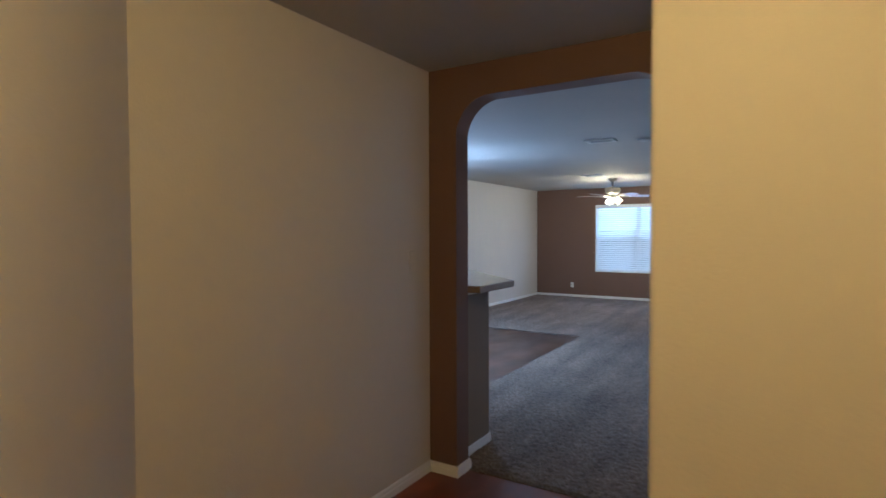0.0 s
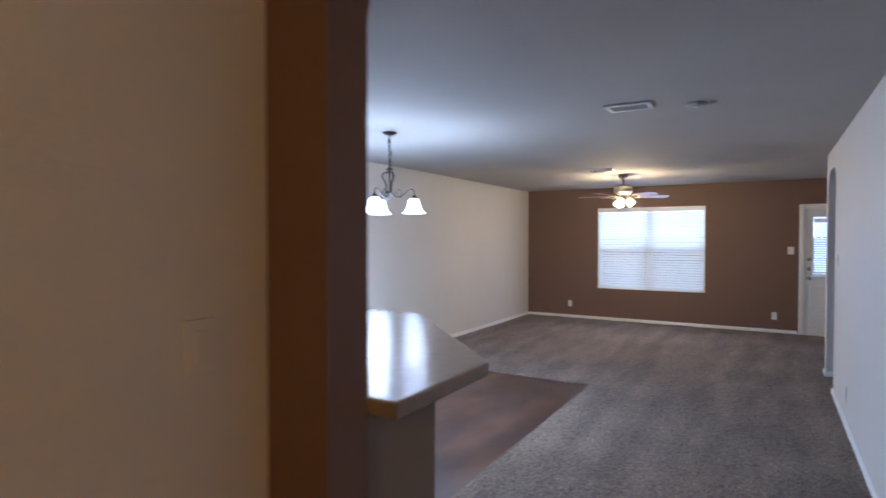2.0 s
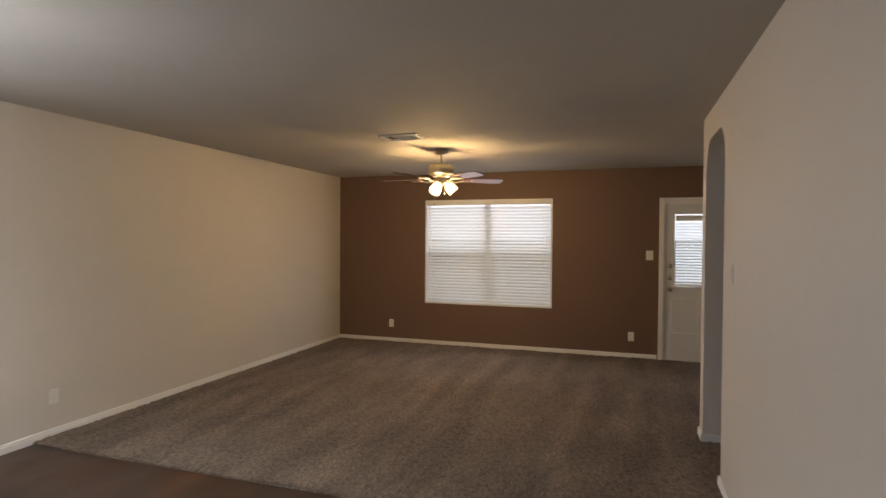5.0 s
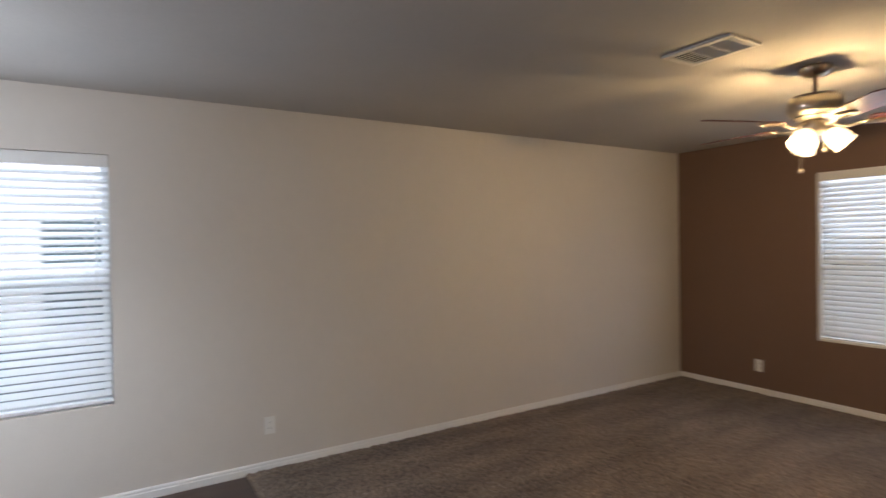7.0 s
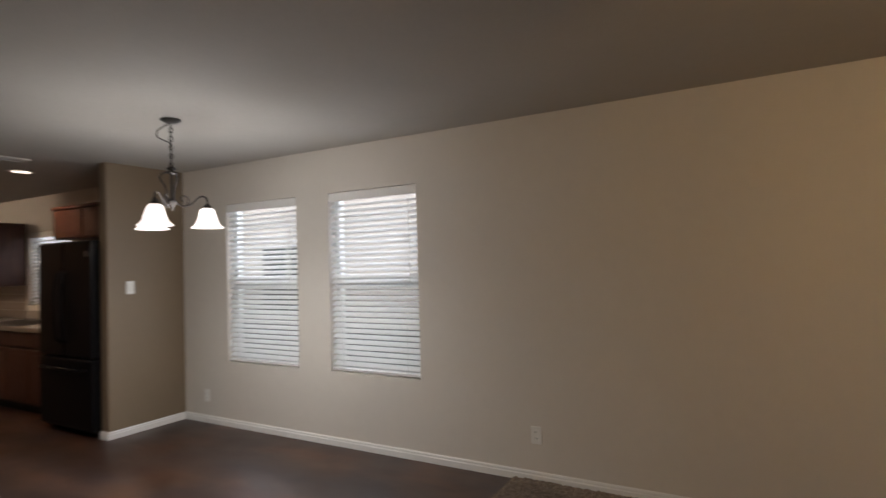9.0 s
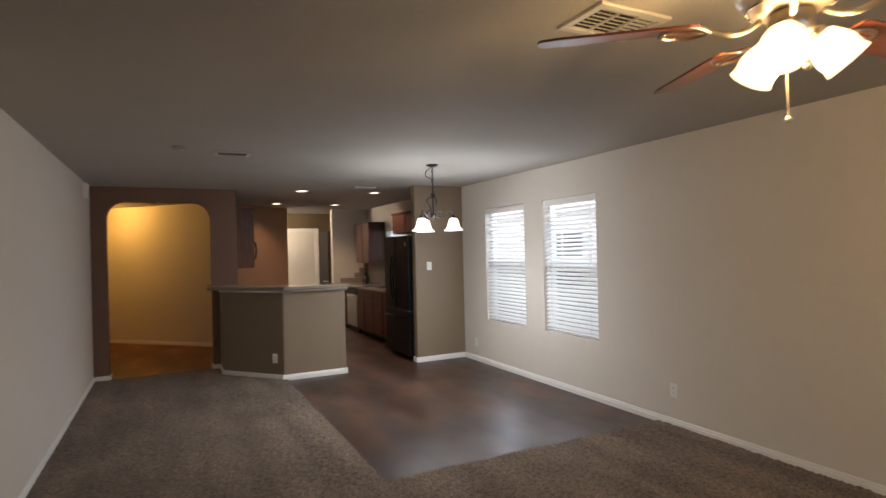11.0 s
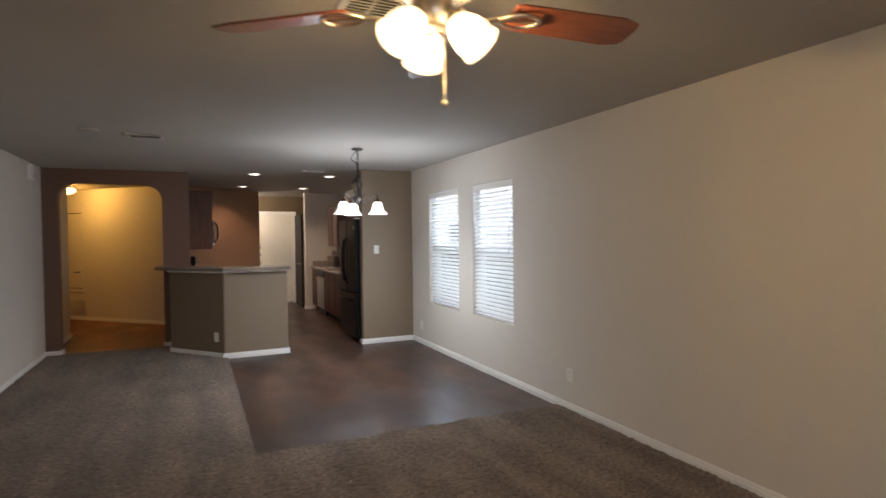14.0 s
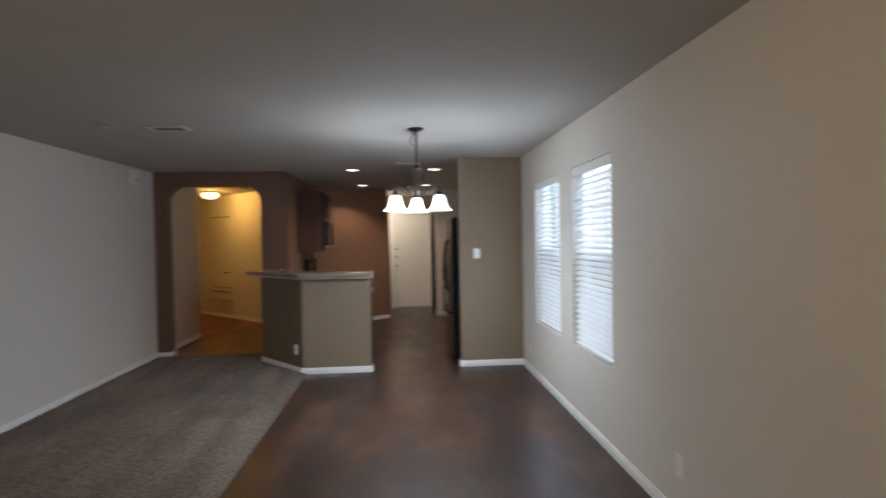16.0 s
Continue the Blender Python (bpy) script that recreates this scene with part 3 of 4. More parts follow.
pane = part("pane", box(-0.31, 0.31, -0.036, -0.032, 0.93, 1.84), GLASS, back_door)
pane.visible_shadow = False
for x in (-0.185, 0.185):
    for z0, z1 in ((0.14, 0.36), (0.44, 0.78)):
        part("door_panel", box(x - 0.15, x + 0.15, -0.004, 0.006, z0, z1, 0.005), DOOR_PAINT, back_door)
knob((0.355, 0.0, 0.90), back_door, CHROME)
knob((0.355, 0.0, 1.04), back_door, CHROME, True)
knob((0.355, 0.0, 1.19), back_door, CHROME, True)
part("threshold", box(-0.42, 0.42, -0.10, 0.03, 0, 0.012, 0.003), CHROME, back_door, "metal threshold")
blind((0.352, NORTH + 0.012, FLOOR + 0.945), 180, 0.60, 0.88, "small white slat blind on the back door glazing", -38, 0.036, 0.038)
door_casing((0.352, NORTH, FLOOR), 180, 0.86, 1.98)

white_door = tagged(thing("door_2", (-3.425, UTILITY_S - 0.02, FLOOR), 0, "closed flush white door at the end of the utility passage", "door"), kind="structure")
part("door_slab", box(-0.40, 0.40, -0.045, 0, 0.012, 2.02, 0.003), plain("cream door paint", (0.74, 0.71, 0.63), 0.4, vary=0.03), white_door)
knob((0.335, 0.0, 0.93), white_door, CHROME)
knob((0.335, 0.0, 1.12), white_door, CHROME, True)
knob((0.335, 0.0, 1.28), white_door, CHROME, True)
for z in (0.25, 1.05, 1.8):
    part("hinge", box(-0.412, -0.398, -0.004, 0.008, z - 0.045, z + 0.045, 0.002), CHROME, white_door)
part("kick_strip", box(-0.39, 0.39, 0, 0.006, 0.012, 0.03), CHROME, white_door)
door_casing((-3.425, UTILITY_S, FLOOR), 0, 0.82, 2.03)

side_door = tagged(thing("door_3", (-3.80, 0.13, FLOOR), 0, "dark door leaf standing open, seen on its edge", "door"), kind="structure")
part("door_slab", box(-0.045, 0.0, -0.76, 0, 0.015, 1.98, 0.003), wood("dark stained door", (0.012, 0.008, 0.006), (0.022, 0.014, 0.010), 0.8), side_door)
for s, x in ((1, 0.0), (-1, -0.045)):
    part("door_handle", tube([(x, -0.06, 0.94), (x + s * 0.05, -0.06, 0.94), (x + s * 0.055, -0.08, 0.94), (x + s * 0.055, -0.17, 0.935)], 0.009, 8), CHROME, side_door, "metal lever handle")

# angled hall wall: raised closet door, with the return air grille below
hall_door = tagged(thing("door_4", (0.42, -0.52, FLOOR), -45, "closed cream closet door above the air grille", "door"), kind="structure")
part("door_slab", box(-0.37, 0.37, -0.02, 0.006, 0.60, 1.99, 0.003), CREAM, hall_door)
part("door_handle", tube([(-0.32, 0.004, 0.90), (-0.32, 0.05, 0.90), (-0.30, 0.058, 0.90), (-0.21, 0.058, 0.896)], 0.010, 8), BRONZE, hall_door, "dark lever handle")
part("door_gap", box(-0.375, 0.375, -0.02, 0.002, 1.99, 2.005), SLOT, hall_door)
part("door_gap", box(-0.375, 0.375, -0.02, 0.002, 0.588, 0.60), SLOT, hall_door)
part("ledge", box(-0.42, 0.42, -0.02, 0.018, 0.515, 0.585, 0.004), CREAM, hall_door)
part("door_gap", box(-0.42, 0.42, -0.02, 0.004, 0.503, 0.515), SLOT, hall_door)


# ---- wall plates ----
WHITE_PLASTIC = PLASTIC


def plate(name, place, turn, label, category, w=0.072, h=0.115, kind="outlet", paint=None):
    PLASTIC = paint or WHITE_PLASTIC
    ob = thing(name, place, turn, label, category)
    part("cover_plate", box(-w / 2, w / 2, 0, 0.006, -h / 2, h / 2, 0.002), PLASTIC, ob)
    if kind == "outlet":
        for z in (-0.02, 0.02):
            s = part("socket", prism(arc(0, z, 0.017, 0, 360, 14)[:-1], 0.004, 0.0085, "y"), PLASTIC, ob)
            for x in (-0.006, 0.006):
                part("slot", box(x - 0.0012, x + 0.0012, 0.0075, 0.009, z - 0.003, z + 0.006), SLOT, s)
    else:
        for x in ((-0.012, 0.012) if w > 0.1 else (0,)):
            part("rocker", box(x * 2 - 0.016, x * 2 + 0.016, 0.004, 0.010, -0.033, 0.033, 0.002), PLASTIC, ob)
    return ob


plate("wall_outlet", (-0.457, NORTH, 0.295), 180, "white wall outlet on the brown wall", "outlet")
plate("wall_outlet", (-3.769, NORTH, 0.295), 180, "white wall outlet on the brown wall", "outlet")
plate("light_switch", (-0.245, NORTH, 1.335), 180, "white double light switch beside the back door", "light switch", 0.085, 0.12, "switch")
plate("wall_outlet", (WEST, 8.105, 0.32), -90, "white wall outlet on the cream wall", "outlet")
plate("wall_outlet", (WEST, 4.80, 0.27), -90, "white wall outlet on the cream wall by the corner", "outlet")
plate("wall_outlet", (EAST, 7.755, 0.285), 90, "cream-painted wall outlet on the cream wall", "outlet", paint=CREAM)
plate("light_switch", (EAST, 8.52, 1.333), 90, "cream-painted light switch beside the opening", "light switch", kind="switch", paint=CREAM)
plate("light_switch", (-4.075, 4.474, 1.328), 0, "white light switch on the brown end wall", "light switch", kind="switch")
plate("wall_outlet", (-1.983, 4.465, 0.275), -49.5, "white wall outlet on the half wall", "outlet")
plate("light_switch", (HALL_W, 3.06, 1.31), -90, "cream-painted light switch beside the archway", "light switch", kind="switch", paint=CREAM)
chime = thing("door_chime", (EAST, 3.92, 2.32), 90, "small white door chime box high on the wall", "door chime")
part("chime_cover", box(-0.075, 0.075, 0, 0.05, -0.09, 0.09, 0.008), PLASTIC, chime)
part("chime_grille", box(-0.05, 0.05, 0.049, 0.053, -0.06, -0.02, 0.001), GRILLE, chime)


# ---- ceiling fixtures ----
def ceiling_vent(place, turn, w, d, label, louvre_tilt=-42, metal=None, bays=3, n=7):
    metal = metal or GRILLE
    ob = thing("ceiling_vent", place, turn, label, "vent", "ceiling vents")
    part("backing", box(-w / 2 + 0.03, w / 2 - 0.03, -d / 2 + 0.03, d / 2 - 0.03, -0.004, -0.001), SLOT, ob)
    for q in ((-w / 2, w / 2, -d / 2, -d / 2 + 0.035), (-w / 2, w / 2, d / 2 - 0.035, d / 2), (-w / 2, -w / 2 + 0.035, -d / 2 + 0.035, d / 2 - 0.035), (w / 2 - 0.035, w / 2, -d / 2 + 0.035, d / 2 - 0.035)):
        part("vent_frame", box(*q, -0.014, 0, 0.004), GRILLE, ob)
    bw = (w - 0.07) / bays
    for i in range(bays):
        cx = -w / 2 + 0.035 + bw * (i + 0.5)
        if i:
            part("divider", box(cx - bw / 2 - 0.004, cx - bw / 2 + 0.004, -d / 2 + 0.035, d / 2 - 0.035, -0.012, -0.002), GRILLE, ob)
        first = None
        for j in range(n):
            if first is None:
                first = s = part("louvre", box(-bw / 2 + 0.005, bw / 2 - 0.005, -0.0065, 0.0065, -0.0008, 0.0008), metal, ob)
            else:
                s = new("louvre", first.data)
                s.parent = ob
            off = -d / 2 + 0.045 + (d - 0.09) * j / (n - 1)
            s.matrix_basis = pose(cx, off, -0.009, 8 if i == 0 and bays > 1 else louvre_tilt, 0, 0)
    return ob


ceiling_vent((-2.47, 9.72, CEIL), 0, 0.36, 0.26, "white three-way ceiling vent near the fan")
ceiling_vent((-1.37, 6.25, CEIL), 0, 0.30, 0.20, "white living room ceiling vent, louvres coloured dark for shade", -18, SHADED_LOUVRE, 1, 5)
ceiling_vent((-3.295, 4.06, CEIL), 0, 0.30, 0.16, "small ceiling vent over the kitchen, louvres coloured dark for shade", 42, SHADED_LOUVRE)
detector = thing("smoke_detector", (-0.965, 6.40, CEIL), 0, "round white smoke detector on the ceiling", "smoke detector")
part("detector_body", lathe([(0.0, 0), (0.07, 0), (0.07, -0.010), (0.058, -0.022), (0.0, -0.024)], 28), GREY_PLASTIC, detector, smooth=False)
part("detector_vent", lathe([(0.0, -0.0235), (0.02, -0.0235), (0.018, -0.028), (0.0, -0.028)], 16), GRILLE, detector)
hall_detector = thing("smoke_detector", (-0.62, 1.15, CEIL), 0, "round white smoke detector on the hall ceiling", "smoke detector")
part("detector_body", lathe([(0.0, 0), (0.06, 0), (0.06, -0.012), (0.045, -0.03), (0.0, -0.033)], 28), PLASTIC, hall_detector)

for x, y in CANS:
    ob = thing("recessed_light", (x, y, CEIL), 0, "lit round recessed ceiling light with white trim", "recessed light", "kitchen recessed lights")
    part("trim_ring", lathe([(0.075, -0.001), (0.10, -0.001), (0.098, -0.008), (0.078, -0.010), (0.074, -0.004), (0.075, -0.001)], 32), WHITE, ob)
    part("lens", lathe([(0.0, -0.002), (0.073, -0.002), (0.06, -0.006), (0.0, -0.008)], 32), CAN_LIT, ob, "glowing lens")
    lamp = new("recessed_spot", bpy.data.lights.new("recessed_spot", 'SPOT'))
    lamp.data.energy, lamp.data.color, lamp.data.spot_size, lamp.data.spot_blend, lamp.data.shadow_soft_size = CAN_POWER, CANC, radians(130), 0.5, 0.04
    lamp.matrix_world = look((x, y, CEIL - 0.02), (x, y, 0))

globe = thing("ceiling_light", (*HALL_LAMP, CEIL), 0, "round flush ceiling light glowing yellow in the hall", "ceiling light")
part("base_ring", lathe([(0.0, 0), (0.13, 0), (0.135, -0.02), (0.125, -0.035), (0.0, -0.035)], 32), WHITE, globe)
dome = part("glass_dome", lathe([(0.124, -0.033), (0.148, -0.055), (0.145, -0.085), (0.11, -0.12), (0.05, -0.138), (0.0, -0.14)], 32), HALL_GLASS, globe, "glowing glass dome", True)
dome.visible_shadow = False
laundry_light = thing("ceiling_light", (-2.35, -0.40, CEIL), 0, "round flush ceiling light in the utility room", "ceiling light")
part("base_ring", lathe([(0.0, 0), (0.12, 0), (0.125, -0.02), (0.11, -0.03), (0.0, -0.03)], 32), WHITE, laundry_light)
laundry_dome = part("glass_dome", lathe([(0.108, -0.03), (0.115, -0.05), (0.105, -0.08), (0.07, -0.105), (0.03, -0.115), (0.0, -0.116)], 32), CAN_LIT, laundry_light, "glowing glass dome", True)
laundry_dome.visible_shadow = False
bulb("laundry_bulb", (-2.35, -0.40, CEIL - 0.075), 115, (1.0, 0.86, 0.62), 0.05)
bulb("hall_bulb", (HALL_LAMP[0], HALL_LAMP[1], CEIL - 0.085), HALL_POWER, HALLC, 0.06)


# ---- ceiling fan ----
def ceiling_fan(place, turn):
    ob = thing("ceiling_fan", place, turn, "brushed nickel ceiling fan with five reddish wooden blades and lit shades", "ceiling fan")
    part("canopy", lathe([(0.0, 0), (0.075, 0), (0.075, -0.015), (0.06, -0.045), (0.03, -0.06), (0.0, -0.062)], 32), NICKEL, ob, smooth=True)
    part("downrod", lathe([(0.0, -0.05), (0.012, -0.05), (0.012, -0.14), (0.022, -0.145), (0.024, -0.165), (0.0, -0.165)], 20), NICKEL, ob, smooth=True)
    part("motor_housing", lathe([(0.0, -0.145), (0.06, -0.148), (0.115, -0.16), (0.132, -0.18), (0.132, -0.235), (0.125, -0.25), (0.12, -0.254), (0.085, -0.285), (0.05, -0.29), (0.0, -0.29)], 40), NICKEL, ob, "domed nickel motor housing", True)
    for i in range(15):
        a = radians(i * 24)
        part("vent_fin", prism([(-0.006, -0.016), (0.006, -0.016), (0.006, 0.016), (-0.006, 0.016)], -0.002, 0.002), SLOT, ob).matrix_basis = pose(0.102 * math.cos(a), 0.102 * math.sin(a), -0.2715, 0, 35, i * 24)
    part("switch_housing", lathe([(0.0, -0.288), (0.05, -0.288), (0.055, -0.30), (0.055, -0.345), (0.04, -0.365), (0.03, -0.37), (0.0, -0.37)], 28), NICKEL, ob, smooth=True)
    iron_mesh = blade_mesh = None
    for i in range(5):
        ang = i * 72
        m = pose(0, 0, -0.315, 0, 0, ang)
        if iron_mesh is None:
            bm = tube(flowing([(0.075, 0, 0.010), (0.11, 0, -0.012), (0.15, 0, -0.018), (0.19, 0, -0.008), (0.215, 0, -0.004)]), 0.0085, 8)
            for s in (-1, 1):
                tube(flowing([(0.20, 0.0, -0.006), (0.225, s * 0.030, -0.004), (0.265, s * 0.044, -0.002), (0.305, s * 0.036, -0.001), (0.328, s * 0.010, -0.001), (0.318, 0.0, -0.001)]), 0.0065, 8, bm)
            tube(flowing([(0.215, 0, -0.004), (0.25, 0, -0.002), (0.29, 0, -0.001), (0.32, 0, 0.0)]), 0.006, 8, bm)
            iron = part("blade_iron", bm, NICKEL, ob, "scrolled nickel blade bracket", True)
            iron_mesh = iron.data
            prof = [(0.235, -0.052), (0.26, -0.060), (0.60, -0.070), (0.655, -0.055), (0.665, -0.03), (0.665, 0.03), (0.655, 0.055), (0.60, 0.070), (0.26, 0.060), (0.235, 0.052)]
            blade = part("blade", prism(prof, 0.006, 0.013), BLADE, ob, "reddish-brown wooden blade")
            blade_mesh = blade.data
        else:
            iron, blade = new("blade_iron", iron_mesh), new("blade", blade_mesh)
            iron.parent = blade.parent = ob
            tagged(iron, "scrolled nickel blade bracket")
            tagged(blade, "reddish-brown wooden blade")
        iron.matrix_basis = m
        blade.matrix_basis = m @ pose(0, 0, 0, -12, 0, 0)
    for i, a in enumerate((SHADE_ANGLE, SHADE_ANGLE + 120, SHADE_ANGLE + 240)):
        m = pose(0, 0, -0.328, 0, 0, a - turn) @ pose(0.036, 0, 0, 0, 180 - 43, 0) @ Matrix.Diagonal((0.9, 0.9, 0.86, 1))
        holder = part("shade_holder", lathe([(0.0, -0.02), (0.014, -0.02), (0.016, 0.02), (0.03, 0.035), (0.03, 0.05), (0.0, 0.05)], 20, m=m), NICKEL, ob, smooth=True)
        glass = part("shade", lathe([(0.028, 0.045), (0.04, 0.055), (0.056, 0.09), (0.062, 0.12), (0.060, 0.145), (0.066, 0.165), (0.062, 0.165), (0.056, 0.145), (0.057, 0.12), (0.05, 0.09), (0.03, 0.058), (0.024, 0.05)], 28, m=m), FAN_SHADE, ob, "lit frosted glass shade", True)
        glass.visible_shadow = False
        p = Matrix.Translation(place) @ pose(0, 0, 0, 0, 0, turn) @ m @ Vector((0, 0, 0.115))
        bulb("fan_bulb", p, FAN_POWER, WARM, 0.018)
    for x, y, z in ((-0.071, -0.010, -0.56), (0.044, 0.031, -0.45)):
        chain = part("pull_chain", tube([(x * 0.7, y * 0.7, -0.335), (x, y, -0.37), (x, y, z)], 0.0028, 6), NICKEL, ob)
        for q in range(0, 22 if z < -0.5 else 10):
            lathe_at = (x, y, -0.37 - q * 0.0095)
            if lathe_at[2] > z and q % 2 == 0:
                part("chain_bead", lathe([(0.0, -0.0035), (0.0035, 0), (0.0, 0.0035)], 6, None, lathe_at), NICKEL, chain)
        part("pull_knob", lathe([(0.0, 0.012), (0.006, 0.01), (0.011, 0.0), (0.006, -0.01), (0.0, -0.012)], 12, None, (x, y, z)), NICKEL, chain, smooth=True)
    return ob


ceiling_fan((*FAN, CEIL), BLADE_ANGLE)


# ---- chandelier ----
def chandelier(place, turn):
    ob = thing("chandelier", place, turn, "dark bronze three-arm chandelier with lit bell glass shades", "chandelier")
    part("canopy", lathe([(0.0, 0), (0.062, 0), (0.062, -0.008), (0.03, -0.024), (0.0, -0.026)], 28), BRONZE, ob, smooth=True)
    z, i = -0.025, 0
    while z > -0.30:
        bm = bmesh.new()
        pts = [(0.010 * math.cos(a), 0.0, z - 0.016 + 0.018 * math.sin(a)) for a in [2 * math.pi * q / 12 for q in range(13)]]
        link = part("chain_link", tube(pts, 0.0030, 6, bm), BRONZE, ob)
        link.matrix_basis = pose(0, 0, 0, 0, 0, 90 * (i % 2) + 20)
        z -= 0.028
        i += 1
    part("power_cord", tube(flowing([(0.0, 0, -0.02), (0.0, -0.04, -0.04), (0.0, -0.085, -0.07), (0.0, -0.085, -0.11), (0.0, -0.03, -0.14), (0.012, 0.0, -0.16), (0.008, 0.004, -0.22), (0.004, 0, -0.31)]), 0.0035, 6), BRONZE, ob)
    part("column", lathe([(0.0, -0.298), (0.010, -0.30), (0.030, -0.315), (0.032, -0.32), (0.012, -0.326), (0.012, -0.333), (0.036, -0.338), (0.037, -0.346), (0.013, -0.351), (0.011, -0.36), (0.008, -0.37), (0.008, -0.50), (0.014, -0.51), (0.032, -0.522), (0.034, -0.532), (0.022, -0.545), (0.018, -0.56), (0.010, -0.572), (0.013, -0.58), (0.0, -0.59)], 24), BRONZE, ob, "slender turned bronze column", True)
    for s in range(3):
        a = s * 120
        arm = part("arm", tube(flowing([(0.02, 0, -0.53), (0.06, 0, -0.555), (0.10, 0, -0.55), (0.135, 0, -0.52), (0.16, 0, -0.495), (0.19, 0, -0.49), (0.208, 0, -0.51), (0.21, 0, -0.545)]), 0.006, 8), BRONZE, ob, "curved bronze arm", True)
        arm.matrix_basis = pose(0, 0, 0, 0, 0, a)
        scroll = part("scroll", tube(flowing([(0.034, 0, -0.343), (0.056, 0, -0.352), (0.066, 0, -0.375), (0.058, 0, -0.40), (0.040, 0, -0.425), (0.030, 0, -0.46), (0.028, 0, -0.50), (0.031, 0, -0.527)]), 0.0055, 8), BRONZE, ob, "bowed bronze scroll", True)
        curl = part("curl", tube(flowing([(0.085, 0, -0.552), (0.098, 0, -0.525), (0.092, 0, -0.498), (0.070, 0, -0.489), (0.053, 0, -0.502), (0.055, 0, -0.520), (0.068, 0, -0.524)]), 0.0046, 8), BRONZE, ob, "curled bronze scroll", True)
        curl.matrix_basis = pose(0, 0, 0, 0, 0, a)
        scroll.matrix_basis = pose(0, 0, 0, 0, 0, a + 60)
        cup = part("socket_cup", lathe([(0.0, -0.535), (0.012, -0.537), (0.03, -0.56), (0.032, -0.568), (0.0, -0.57)], 20, None, (0.21, 0, 0)), BRONZE, ob, smooth=True)
        cup.matrix_basis = pose(0, 0, 0, 0, 0, a)
        bm = lathe([(0.028, -0.565), (0.043, -0.578), (0.052, -0.603), (0.058, -0.635), (0.070, -0.665), (0.086, -0.683), (0.101, -0.692), (0.099, -0.696), (0.083, -0.687), (0.066, -0.668), (0.054, -0.636), (0.048, -0.604), (0.039, -0.581), (0.024, -0.57)], 32, None, (0.21, 0, 0))
        glass = part("shade", bm, CHAND_SHADE, ob, "lit white bell glass shade", True)
        glass.matrix_basis = pose(0, 0, 0, 0, 0, a)
        glass.visible_shadow = False
        bulb("chandelier_bulb", Matrix.Translation(place) @ pose(0, 0, 0, 0, 0, turn + a) @ Vector((0.21, 0, -0.63)), CHAND_POWER, COOL, 0.035)
        down = new("chandelier_spot", bpy.data.lights.new("chandelier_spot", 'SPOT'))
        down.data.energy, down.data.color, down.data.spot_size, down.data.spot_blend, down.data.shadow_soft_size = CHAND_POWER * 3.0, COOL, radians(178), 1.0, 0.035
        spot_at = Matrix.Translation(place) @ pose(0, 0, 0, 0, 0, turn + a) @ Vector((0.21, 0, -0.64))
        down.matrix_world = look(spot_at, spot_at + Vector((0, 0.0001, -1)))
    return ob


chandelier((*CHANDELIER, CEIL), 30)

# return air grille low on the angled hall wall
grille = thing("air_grille", (0.42, -0.52, 0.26), -45, "large painted return air grille low on the hall wall", "vent")
part("grille_frame", box(-0.46, 0.46, 0.004, 0.014, -0.135, 0.135, 0.003), CREAM, grille)
louv = None
for i in range(11):
    if louv is None:
        louv = g = part("louvre", box(-0.43, 0.43, -0.008, 0.008, -0.001, 0.001), CREAM, grille)
    else:
        g = new("louvre", louv.data)
        g.parent = grille
    g.matrix_basis = pose(0, 0.02, -0.11 + i * 0.022, 40, 0, 0)
# ---- kitchen ----
CABINET = wood("reddish brown cabinet wood", (0.050, 0.017, 0.011), (0.096, 0.036, 0.022), 0.5, 2.5, (12, 12, 1.5))
# edge of the same laminate as the top; the browner tone is painted shade
BAR_EDGE = plain("laminate edge browned for shade", (0.23, 0.18, 0.14), 0.35, vary=0.15, scale=20)
# cabinet wood coloured darker to paint the shade between doors and drawers
CABINET_GAP_SHADE = wood("cabinet wood darkened for gap shade", (0.022, 0.010, 0.007), (0.040, 0.018, 0.012), 0.45, 2.5, (12, 12, 1.5))
COUNTER = plain("speckled beige laminate", (0.30, 0.275, 0.245), 0.15, vary=0.12, scale=30)
BLACK = plain("gloss black appliance", (0.006, 0.006, 0.007), 0.3, vary=0.05)
BLACK.node_tree.nodes["Principled BSDF"].inputs["Specular IOR Level"].default_value = 0.12
DARKGLASS = plain("black glass", (0.01, 0.01, 0.012), 0.06, vary=0.02)
STEEL = plain("stainless steel", (0.50, 0.49, 0.47), 0.3, 1.0, vary=0.05, scale=12)
TILE = plain("greige backsplash tile", (0.30, 0.245, 0.20), 0.3, vary=0.2, scale=9)


def front_panel(name, parent, x, y0, y1, z0, z1, handle=False, way=1):
    """A framed cabinet door or drawer front that faces along x."""
    p = part(name, box(x - way * 0.0005, x + way * 0.018, y0 + 0.014, y1 - 0.014, z0 + 0.012, z1 - 0.012, 0.004), CABINET, parent)
    if z1 - z0 > 0.25:
        part("raised_panel", box(x + way * 0.017, x + way * 0.022, y0 + 0.055, y1 - 0.055, z0 + 0.06, z1 - 0.06, 0.003), CABINET, p)
    return p


